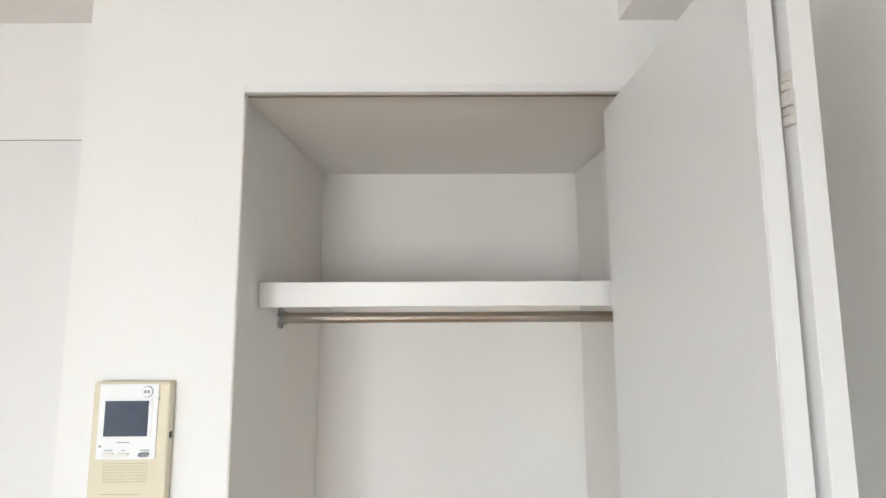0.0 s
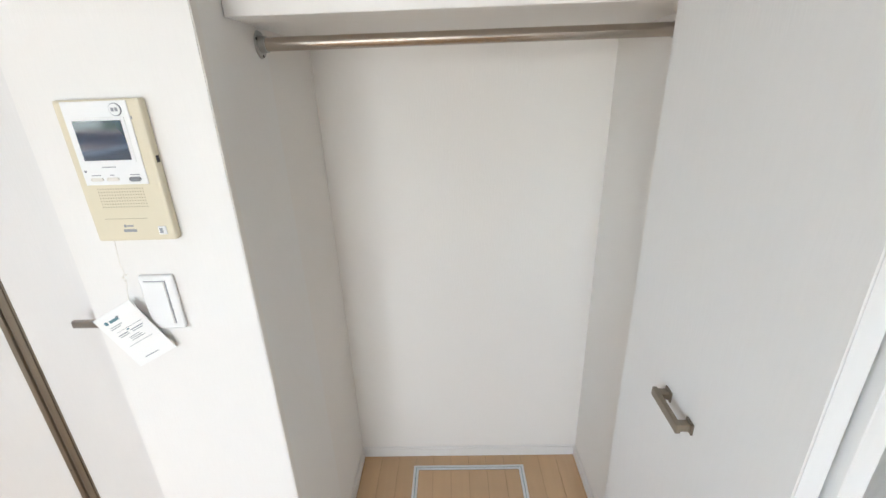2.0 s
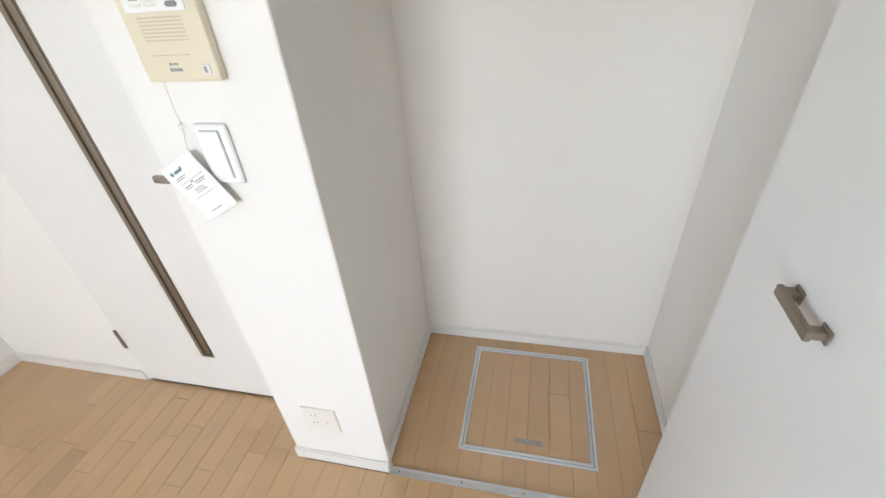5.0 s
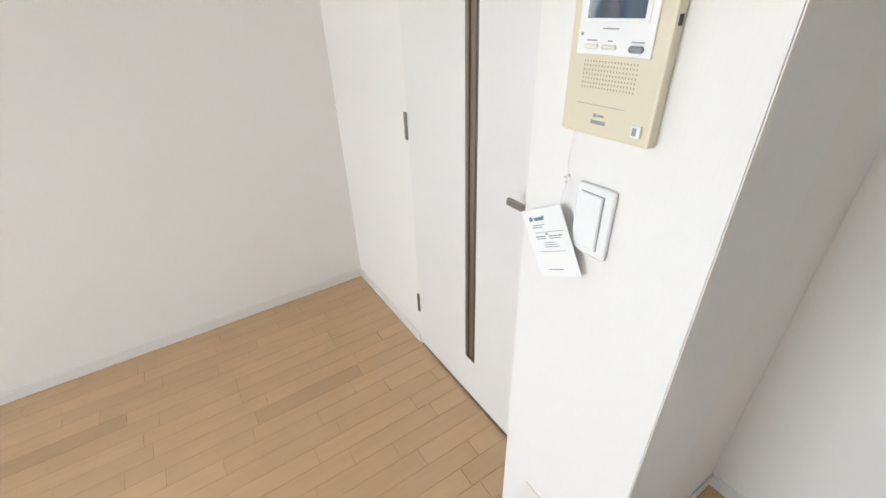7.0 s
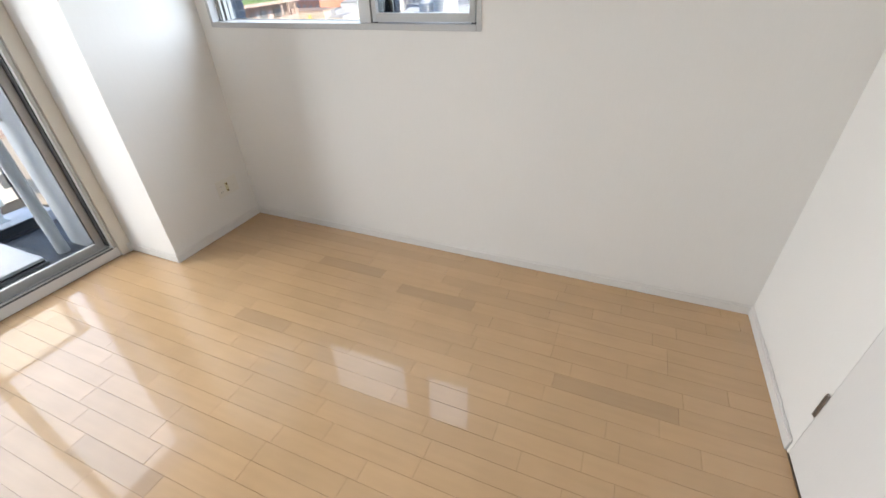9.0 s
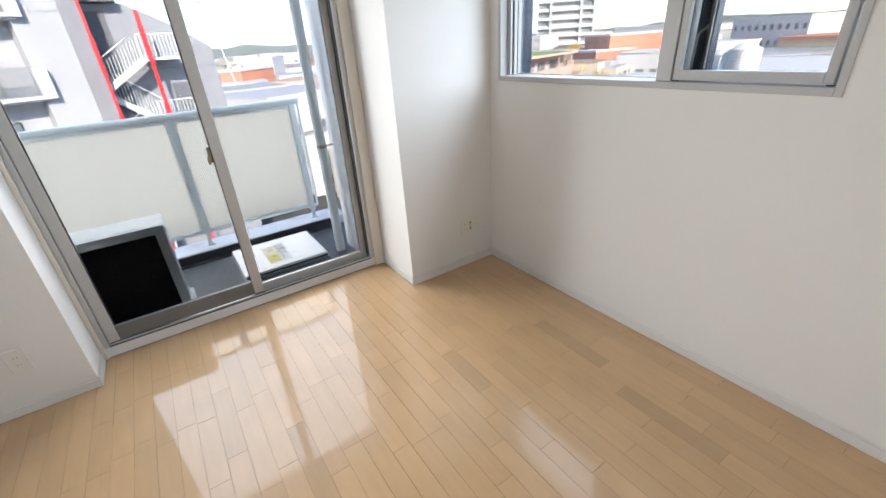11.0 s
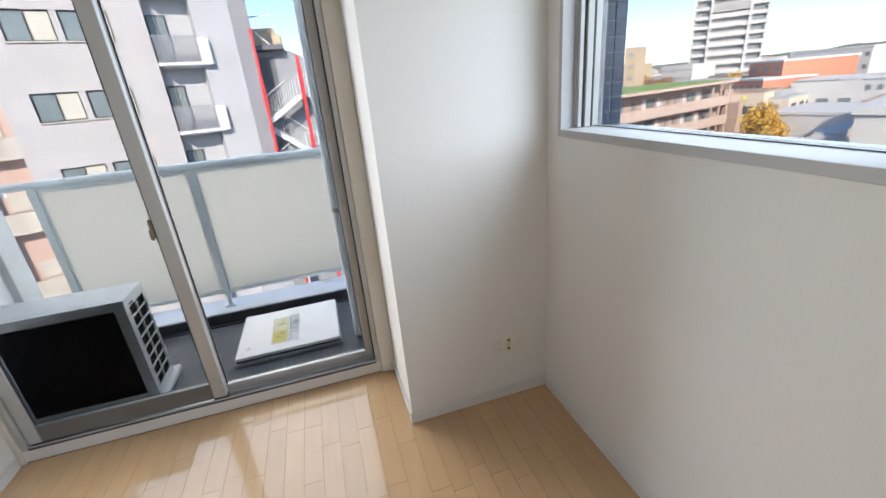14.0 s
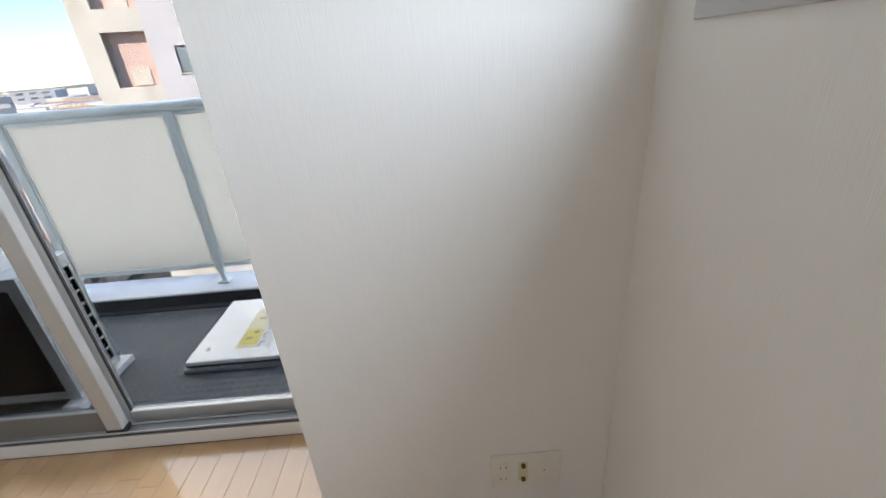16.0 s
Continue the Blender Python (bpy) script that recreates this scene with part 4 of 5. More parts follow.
bm = bmesh.new()
tube(bm, (0, 0, 0), (0, 0, 2.60), 0.013, 16)
part("tube", bm, "pipe", side_pipe)


def make_condenser():
    x0, x1, y0, y1, z1 = 0.150, 0.925, -2.885, -2.645, 0.548
    o = Vector(((x0 + x1) / 2, (y0 + y1) / 2, BZ))
    t = thing("outdoor_unit", tuple(o), "weathered grey air-conditioner outdoor unit on the balcony floor", "air conditioner")
    a, b, c, d = x0 - o.x, x1 - o.x, y0 - o.y, y1 - o.y
    zb, zt = 0.045, z1 - BZ
    part("top_cover", boxes((a - 0.003, b + 0.003, c - 0.003, d + 0.003, zt - 0.020, zt), bevel=0.004, segs=2), "acpaint", t, "dusty grey top cover")
    part("top_ribs", boxes(*[(a + 0.10 + i * 0.22, a + 0.24 + i * 0.22, c + 0.03, d - 0.03, zt, zt + 0.002) for i in range(3)], bevel=0.001), "acpaint", t)
    part("casing", boxes((a, a + 0.050, d - 0.012, d, zb, zt - 0.020), (b - 0.012, b, c, d, zb, zt - 0.020), (b - 0.060, b - 0.012, d - 0.012, d, zb, zt - 0.020), (a, b, c, c + 0.010, zb, zt - 0.020),
                         (a + 0.050, b - 0.060, d - 0.012, d, zt - 0.050, zt - 0.020), (a, b, c, d, zb - 0.010, zb), bevel=0.002), "acpaint", t, "grey sheet-metal casing")
    bm = bmesh.new()
    g0, g1 = c + 0.012, d - 0.030
    zs = [zb + 0.02 + (zt - zb - 0.075) * i / 8 for i in range(9)]
    for z in zs:
        box(bm, a - 0.001, a + 0.006, g0, g1, z, z + 0.009, bevel=0.0008)
    for y in (g0, (g0 + g1) / 2, g1 - 0.009):
        box(bm, a - 0.0015, a + 0.0055, y, y + 0.009, zs[0], zs[-1] + 0.009, bevel=0.0008)
    box(bm, a, a + 0.006, g0, g1, zs[-1] + 0.009, zt - 0.020)
    box(bm, a, a + 0.006, g1, d - 0.012, zb, zt - 0.020)
    box(bm, a, a + 0.006, c, g0, zb, zt - 0.020)
    box(bm, a, a + 0.006, g0, g1, zb, zs[0])
    part("side_grille", bm, "acpaint", t, "pale plastic side grille")
    part("grille_vents", boxes(*[(a - 0.0018, a + 0.0004, g1 - 0.062 + i * 0.012, g1 - 0.056 + i * 0.012, zt - 0.050, zt - 0.036) for i in range(4)]), "black", t)
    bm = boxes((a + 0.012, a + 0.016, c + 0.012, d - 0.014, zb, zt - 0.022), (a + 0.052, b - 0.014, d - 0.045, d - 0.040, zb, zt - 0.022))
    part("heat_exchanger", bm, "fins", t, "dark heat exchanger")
    for x in (a + 0.004, b - 0.13):
        part("foot", boxes((x - 0.03, x + 0.05, c - 0.045, d + 0.050, 0.0, 0.034), bevel=0.004), "panel", t, "pale mounting foot")


make_condenser()


def make_escape_hatch():
    x0, x1, y0, y1 = -0.797, -0.194, -3.323, -2.798
    o = Vector(((x0 + x1) / 2, (y0 + y1) / 2, BZ))
    t = thing("escape_ladder_hatch", tuple(o), "white metal escape hatch cover with a yellowed sticker", "escape hatch")
    a, c = (x1 - x0) / 2, (y1 - y0) / 2
    part("base_rim", boxes((-a - 0.010, a + 0.010, -c - 0.010, c + 0.012, 0.0, 0.018), bevel=0.002), "grey", t, "dark steel rim")
    part("gap", boxes((-a + 0.004, a - 0.004, -c + 0.004, c - 0.004, 0.018, 0.030)), "gasket", t)
    part("lid", boxes((-a, a, -c, c, 0.030, 0.050), bevel=0.006, segs=2), "lid", t, "white metal lid")
    part("sticker", boxes((-0.055, 0.105, -0.135, 0.185, 0.0504, 0.0508)), "panel", t, "faded sticker")
    part("sticker_film", boxes((0.010, 0.108, -0.138, 0.190, 0.0510, 0.0513)), "sticker", t, "yellowed film")
    part("sticker_patch", boxes((0.020, 0.100, 0.040, 0.165, 0.0515, 0.0518)), "yellow", t, "yellow picture patch")
    parts("sticker_mark", ((0.035, 0.060, 0.055, 0.075, 0.0519, 0.0521), (0.050, 0.080, 0.105, 0.120, 0.0519, 0.0521), (0.030, 0.075, -0.06, -0.045, 0.0515, 0.0517), (0.04, 0.06, -0.10, -0.09, 0.0515, 0.0517), (-0.004, 0.000, -0.09, 0.02, 0.0519, 0.0521)), "bronze", t)
    cu = bpy.data.curves.new("lettering", "FONT")
    cu.offset = 0.0012
    cu.body, cu.size, cu.extrude, cu.align_x, cu.align_y = "避難はしご", 0.070, 0.0002, "CENTER", "CENTER"
    cu.materials.append(M["ink"])
    tx = new("lettering", cu)
    tx.parent = t
    tx.matrix_basis = pose(-0.020, 0.025, 0.0512, 0, 0, 90)
    part("lid_knob", boxes((a - 0.075, a - 0.060, c - 0.10, c - 0.075, 0.0505, 0.053), bevel=0.001), "nickel", t)


make_escape_hatch()


# ---- the dark tiled fin outside the high window ----
fin = tagged(new("exterior_fin"), "navy tiled exterior fin beside the window", kind="structure")
FX0, FX1, FY = W - 0.275, W - 0.172, WIN[0] - 0.030
part("fin_core", boxes((FX0, FX1, FY - 0.25, FY, -1.0, 3.2)), "grout", fin)
tile_mesh = None
for j in range(2):
    for i in range(36):
        if tile_mesh is None:
            bm = boxes((-0.0225, 0.0225, 0, 0.004, -0.0225, 0.0225), bevel=0.0015)
            tile_mesh = mesh_of("tile", bm, "tile")
        ob = new("tile", tile_mesh)
        ob.parent = fin
        ob.location = (FX1 - 0.0262 - 0.0505 * j, FY, 0.60 + i * 0.0505)
solid("window_sill_outside", boxes((W - 0.24, W - 0.172, WIN[0], WIN[1], WIN[2] - 0.03, WIN[2] - 0.004), bevel=0.003), "alu", "aluminium outer sill")


# ---- the neighbouring apartment building ----
def make_neighbour():
    t = thing("apartment_building", (7.56, -21.89, -14.0), "pale pinkish apartment building with sliding windows and small balconies", "building", turn=21.5)
    Z = 14.0
    floors = [-9.12 + 2.88 * i for i in range(8)]      # z of the window heads
    top = 14.0

    def wall(name, rows, mat, label, **k):
        return part(name, boxes(*[(a, b, c, d, e + Z, f + Z) for a, b, c, d, e, f in rows], **k), mat, t, label)

    # Main face between x -2.54 and 2.5 with window openings.
    wins = ((0.22, 1.72), (-1.58, 0.00))
    rows = [(-2.54, -1.58, 0, 0.25, -14, top), (0.0, 0.22, 0, 0.25, -14, top), (1.72, 2.50, 0, 0.25, -14, top)]
    for a, b in wins:
        z = -14
        for h in floors:
            rows.append((a, b, 0, 0.25, z, h - 1.07))
            z = h
        rows.append((a, b, 0, 0.25, z, top))
    wall("wall", rows, "facade", "pale pinkish facade")
    for h in floors:
        wall("wall_band", [(-2.56, 2.52, -0.012, 0.0, h + 0.98, h + 1.0)], "facadeb", "thin floor joint")
    wall("wall_core", [(-4.6, 5.0, 2.2, 9.0, -14, top)], "facadec", "grey building body")
    wall("wall_side", [(-2.79, -2.54, 0, 2.2, -14, top), (2.5, 2.6, 0.0, 1.4, -14, top), (4.9, 5.0, 0.25, 2.2, -14, top)], "facade", "pale side wall")
    glass_mesh = blind_mesh = frame_mesh = None
    for n_, (a, b) in enumerate(wins):
        for h in floors[2:]:
            w = tagged(new("window", None), "dark-framed sliding window, half blind half curtain")
            w.parent = t
            w.location = ((a + b) / 2, 0.10, h - 1.07 + Z)
            hw = 0.75 if n_ == 0 else 0.79
            part("window_frame", boxes((-hw, hw, -0.04, 0.04, 0.0, 0.05), (-hw, hw, -0.04, 0.04, 1.02, 1.07), (-hw, -hw + 0.05, -0.04, 0.04, 0.05, 1.02), (hw - 0.05, hw, -0.04, 0.04, 0.05, 1.02), (-0.03, 0.03, -0.04, 0.04, 0.05, 1.02)), "darkframe", w)
            part("pane", boxes((-hw + 0.05, -0.03, -0.01, 0.01, 0.05, 1.02)), "blind", w, "cream roller blind behind glass")
            part("pane", boxes((0.03, hw - 0.05, -0.01, 0.01, 0.05, 1.02)), "winglass", w, "reflecting glass pane")
            part("window_sill", boxes((-hw - 0.05, hw + 0.05, -0.17, -0.04, -0.05, 0.0)), "facadeb", w)
    # Balcony bay.
    wall("bay_wall", [(-4.6, -2.79, 0.70, 1.45, -14, top)], "facadec", "grey back wall of the balcony bay")
    for h in floors[2:]:
        z = h - 1.95 + Z
        bal = tagged(new("balcony"), "small concrete balcony with a bar railing")
        bal.parent = t
        bal.location = (-3.7, 0, z)
        part("slab", boxes((-1.25, 0.91, -0.32, 0.70, -0.17, -0.03), (-1.1, 0.75, -0.20, 0.70, -0.24, -0.17), bevel=0.02), "panel", bal, "pale concrete slab")
        part("parapet", boxes((-1.25, -0.80, -0.32, -0.20, -0.03, 0.95), (-1.25, -1.13, -0.20, 0.70, -0.03, 0.95), bevel=0.015), "panel", bal, "pale parapet panel")
        part("balcony_rail", boxes((-0.80, 0.91, -0.29, -0.24, 0.98, 1.03), (-0.80, 0.91, -0.28, -0.25, 0.02, 0.05), (0.88, 0.91, -0.24, 0.70, 0.98, 1.03), *[(-0.78 + 0.07 * i, -0.745 + 0.07 * i, -0.28, -0.25, -0.03, 0.98) for i in range(24)]), "greywall", bal, "grey bar railing")
        part("balcony_door", boxes((0.05, 0.80, 0.64, 0.695, 0.0, 1.95)), "darkframe", bal, "dark balcony door")
        part("door_pane", boxes((0.11, 0.40, 0.625, 0.638, 0.06, 1.88), (0.45, 0.74, 0.625, 0.638, 0.06, 1.88)), "winglass", bal)
    wall("blank_wall", [(-6.2, -4.6, 0, 9.0, -14, top)], "facadec", "light grey blank wall")
    for h in floors:
        wall("blank_wall_joint", [(-6.2, -4.6, -0.008, 0.0, h - 1.9, h - 1.87)], "greywall", "thin wall joint")
    bm = bmesh.new()
    vs = box(bm, 0, 1.17, 0, 0.2, -14 + Z, top + Z)
    bmesh.ops.transform(bm, matrix=Matrix.Translation((-6.2, 0, 0)) @ Matrix.Rotation(radians(180 - 31), 4, "Z") @ Matrix.Translation((0, -0.2, 0)), verts=vs)
    part("chamfer_wall", bm, "facade", t, "pale chamfered corner wall")
    part("wall_back", boxes((-7.2, -6.2, 0.8, 9.0, 0, top + Z)), "facadec", t)
    bm = bmesh.new()
    tube(bm, (-7.30, 0.55, 0), (-7.30, 0.55, 12.5), 0.06, 10)
    part("drain_pipe", bm, "panel", t)
    # Bay of open landings at the east end.
    fr = []
    for h in floors:
        fr.append((2.6, 4.9, 0.0, 0.25, h + 0.60, h + 1.42))
    fr.append((4.15, 4.9, 0.001, 0.249, -14, top))
    fr.append((2.5, 2.62, 0.001, 0.249, -14, top))
    wall("landing_frame", fr, "facadeb", "stained concrete landing frame")
    for h in floors:
        wall("landing_floor", [(2.62, 4.15, 0.25, 0.55, h + 0.60, h + 0.80)], "facadeb", "concrete landing slab")
    wall("landing_back", [(2.6, 4.9, 0.55, 1.7, -14, top)], "pinkdoor", "pink-brown landing wall")
    for h in floors:
        wall("landing_panel", [(2.95, 3.65, 0.49, 0.55, h + 1.45, h + 2.15), (4.05, 4.15, 0.51, 0.55, h + 1.42, h + 3.45)], "facadeb", "cream landing panel")
    wall("roof", [(-7.2, 5.0, 0, 9.0, top, top + 0.3)], "facadec", "flat concrete roof")
    for ob in t.children_recursive:
        ob.location.y *= -1
        if ob.data:
            ob.data.transform(Matrix.Diagonal((1, -1, 1, 1)))
            ob.data.flip_normals()


make_neighbour()


# ---- the grey building with outside stairs ----
def make_stair_building():
    t = thing("stair_building", (-0.4, -27.0, -14.0), "grey sided building with steel outside stairs and a sloping roof edge", "building")
    Z = 14
    bm = bmesh.new()
    prism(bm, [(5.0, 0), (5.0, 3.85 + Z), (0.9, 3.9 + Z), (0.0, 3.9 + Z), (-1.9, 2.9 + Z), (-3.3, 1.9 + Z), (-3.45, 0)], -6, 0)
    part("wall", bm, "greywall", t, "grey sided wall")
    part("roof", boxes((0.2, 5.0, -6.2, 0.7, 3.92 + Z, 4.15 + Z)), "greydark", t, "dark flat roof edge")
    part("roof_house", boxes((0.3, 2.7, -3.4, -1.5, 4.15 + Z, 4.9 + Z), (0.6, 2.1, -3.2, -1.7, 4.9 + Z, 5.25 + Z)), "tan", t, "tan roof house")
    # Flat plates on the wall; their dark grey paints the shade of recesses.
    part("recess", boxes((0.8, 4.5, 0.0, 0.02, -0.6 + Z, 3.6 + Z), (1.3, 4.6, 0.0, 0.02, -4.6 + Z, -0.9 + Z)), "greydark", t, "flat dark plate for a recess in shade")
    part("wall_joint", boxes((-3.45, 0.8, 0.0, 0.02, 1.02 + Z, 1.05 + Z), (-3.4, 0.8, 0.0, 0.02, -1.9 + Z, -1.87 + Z)), "greydark", t)
    part("shutter", boxes((-2.0, -1.0, 0.0, 0.05, -1.25 + Z, 0.3 + Z)), "greydark", t, "dark shutter")
    # Stairs: landings at both ends with flights between.
    for k, z in enumerate((1.55, -1.35, -4.25)):
        f = tagged(new("staircase"), "grey steel stair flights with bar railings")
        f.parent = t
        f.location = (0, 0, z + Z)
        parts("landing", [(-1.6, -0.1, 0.1, 1.6, -0.14, 0.0), (1.9, 3.8, 0.1, 1.6, -1.45, -1.31)], "panel", f, "pale landing slab")
        for (xa, za, xb, zb, yy) in ((-0.1, 0.0, 1.9, -1.31, 1.25), (-0.1, -2.9, 1.9, -1.31, 0.45)):
            bm = bmesh.new()
            ln = math.hypot(xb - xa, zb - za)
            an = math.degrees(math.atan2(zb - za, xb - xa))
            mm = pose(xa, yy, za, 0, -an, 0)
            for yo in (-0.35, 0.35):
                box(bm, 0, ln, yo - 0.03, yo + 0.03, -0.22, 0.03, m=mm)
            for i in range(9):
                fx, fz = xa + (xb - xa) * (i + 0.5) / 9, za + (zb - za) * (i + 0.5) / 9
                box(bm, fx - 0.13, fx + 0.13, yy - 0.32, yy + 0.32, fz - 0.03, fz)
            part("flight", bm, "panel", f, "pale steel stair flight")
            bm = bmesh.new()
            box(bm, 0, ln, 0.33, 0.37, 0.93, 0.97, m=mm)
            for i in range(15):
                fx, fz = xa + (xb - xa) * (i + 0.5) / 15, za + (zb - za) * (i + 0.5) / 15
                box(bm, fx - 0.012, fx + 0.012, yy + 0.335, yy + 0.36, fz, fz + 0.95)
            part("stair_rail", bm, "aluwhite", f, "steel bar railing")
        bm = boxes((-1.6, -0.1, 1.56, 1.60, 0.95, 1.0), (1.9, 3.8, 1.56, 1.60, -0.40, -0.36), *[(-1.6 + 0.15 * i, -1.575 + 0.15 * i, 1.57, 1.595, 0, 0.95) for i in range(11)], *[(1.9 + 0.15 * i, 1.925 + 0.15 * i, 1.57, 1.595, -1.31, -0.36) for i in range(13)])
        part("landing_rail", bm, "aluwhite", f, "steel landing railing")
    part("air_conditioner", boxes((2.6, 3.3, 0.1, 0.4, 0.35 + Z, 0.95 + Z), bevel=0.03), "panel", t, "small white outdoor unit")
    bm = bmesh.new()
    for a, b in (((-2.2, 0.3, 3.9 + Z), (-3.4, 0.3, 3.9 + Z)), ((-3.4, 0.3, 3.9 + Z), (-4.0, 0.3, 0.0 + Z)), ((-1.9, 0.3, 3.9 + Z), (-1.9, 0.3, 2.9 + Z)), ((1.9, 0.4, 5.3 + Z), (0.6, 0.4, 3.9 + Z)), ((0.6, 0.4, 5.55 + Z), (2.6, 0.4, 5.45 + Z)), ((2.55, 0.4, 4.0 + Z), (2.75, 0.4, 6.3 + Z)), ((2.8, 0.4, 4.0 + Z), (2.85, 0.4, 5.9 + Z)), ((-2.2, 0.3, 3.9 + Z), (-1.9, 0.3, 3.9 + Z))):
        tube(bm, a, b, 0.035, 6)
    part("roof_pipes", bm, "aluwhite", t, "thin rooftop pipes")


make_stair_building()


def red_post(x, y, z0, z1, slant):
    t = thing("red_post", (x, y, -14.0), "red slatted steel post in front of the grey building", "steel post", group="red posts by the stairs")
    m = pose(0, 0, 0, 0, slant, 0)
    part("shaft", boxes((-0.08, 0.08, -0.05, 0.05, 0, z1 + 14), m=m), "red", t, "red painted shaft")
    part("slats", boxes(*[(-0.12, 0.12, 0.055, 0.09, z + 14, z + 14.09) for z in [z0 + 0.16 * i for i in range(10)]], *[(-0.12, 0.12, 0.055, 0.09, z + 14, z + 14.09) for z in [z0 - 3.3 + 0.16 * i for i in range(10)]], m=m), "red", t, "red slats")


red_post(1.15, -25.0, 0.9, 4.75, 0)
red_post(-0.80, -25.0, 1.3, 3.45, 0)


# ---- the city ----
solid("ground", boxes((-3000, 3000, -3000, 3000, -14.4, -14.0)), "ground", "asphalt and dry ground far below")
EX, EY = -0.87, -0.49


def at_bearing(a, d):
    """Plan place at the bearing a (degrees from south, east positive) and distance d from the room."""
    return EX + d * math.sin(radians(a)), EY - d * math.cos(radians(a))


def block(name, a0, a1, d, z0, z1, depth, mat, label, storeys=0, cols=0, turn=None, glassmat="citywin", band=None):
    """A building whose face spans two bearings, with recessed-looking window strips standing proud of the wall by a hand."""
    xa, ya = at_bearing(a0, d[0])
    xb, yb = at_bearing(a1, d[1])
    w = math.hypot(xb - xa, yb - ya)
    an = math.degrees(math.atan2(ya - yb, xa - xb))
    t = thing(name, (xb, yb, -14.0), label, "building", turn=an)
    part("wall", boxes((0, w, -depth, 0, 0, z1 + 14)), mat, t)
    part("roof", boxes((-0.15, w + 0.15, -depth - 0.15, 0.15, z1 + 14, z1 + 14.35)), band or "panel", t, "flat roof edge")
    if storeys and cols:
        step = (z1 - z0) / storeys
        me = mesh_of("pane", boxes((0, w / cols * 0.45, 0.0, 0.06, 0, step * 0.34)), glassmat)
        for s in range(storeys):
            for c in range(cols):
                ob = new("pane", me)
                ob.parent = t
                ob.location = (w / cols * (c + 0.22), 0.0, z0 + 14 + step * (s + 0.30))
    return t, w


def make_gallery_building():
    xa, ya = at_bearing(-30, 50)
    A = Vector((-1.24 - 31.9, -0.87 - 44.8))
    R = Vector((-1.24 - 64.4, -0.87 - 53.9))
    u = (A - R).normalized()
    w = (A - R).length + 12
    t = thing("gallery_building", (R.x, R.y, -14.0), "rose-coloured gallery apartment building with a green roof", "building", turn=math.degrees(math.atan2(u.y, u.x)))
    Z = 14
    e = -1.95
    # local +y points away from the room here
    s = 1
    part("wall", boxes((0, w, 1.6, 13, 0, e + Z)), "rose", t, "rose plastered wall")
    part("roof", boxes((-1.0, w, -0.6, 13.4, e + Z, e + Z + 0.35)), "roselight", t, "pale roof edge")
    part("green_roof", boxes((-0.6, w, 0.2, 12.8, e + Z + 0.352, e + Z + 0.40)), "greenroof", t, "green coated roof")
    part("roof_parapet", boxes((25, w, 4.0, 4.3, e + Z + 0.40, e + Z + 1.0)), "greenroof", t)
    for k in range(4):
        z = e + Z - 2.95 * (k + 1)
        g = tagged(new("gallery"), "open gallery with a rose parapet")
        g.parent = t
        g.location = (0, 0, z)
        part("gallery_parapet", boxes((0, w - 11, -0.1, 0.1, -0.35, 1.05), (w - 10.6, w, -0.1, 0.1, -0.35, 1.05)), "roselight", g, "pale rose parapet")
        part("gallery_floor", boxes((0, w, 0.1, 1.6, -0.3, -0.02)), "rose", g)
        part("gallery_door", boxes(*[(x, x + 0.95, 1.5, 1.59, 0, 2.05) for x in (6, 10, 16.5, 20, 27, 31)]), "panel", g, "pale flat doors")
        part("gallery_window", boxes(*[(x, x + 0.7, 1.5, 1.59, 0.9, 1.9) for x in (12.2, 14.2, 22.5, 25, 33.5, 36)], *[(x, x + 1.9, 1.5, 1.59, 0.3, 2.1) for x in (1.2, 3.4, 7.6, 18)]), "citywin", g, "dark windows")
        part("gallery_post", boxes(*[(x, x + 0.3, -0.05, 0.15, 1.05, 2.6) for x in (0.2, 2.6, 5.0, 38)]), "roselight", g)
    part("end_blocks", boxes((-3.2, -0.1, 1.0, 6.0, 0, e + Z - 1.2), (-1.9, -0.4, -1.4, 1.0, 0, e + Z - 3.2)), "rose", t, "stepped end blocks")
    part("balcony_stack", boxes(*[(-4.6, -3.2, 2.0, 5.0, e + Z - 3.4 - 2.95 * k, e + Z - 2.2 - 2.95 * k) for k in range(3)]), "roselight", t, "pale end balconies")
    part("yellow_sign", boxes((-2.3, -1.0, -1.55, -1.42, e + Z - 2.9, e + Z - 2.3), (-2.2, -1.1, -1.55, -1.42, e + Z - 6.1, e + Z - 5.5)), "yellow", t, "yellow sign boards")
    for ob in t.children_recursive:
        ob.location.y *= -1
        if ob.data:
            ob.data.transform(Matrix.Diagonal((1, -1, 1, 1)))
            ob.data.flip_normals()


make_gallery_building()


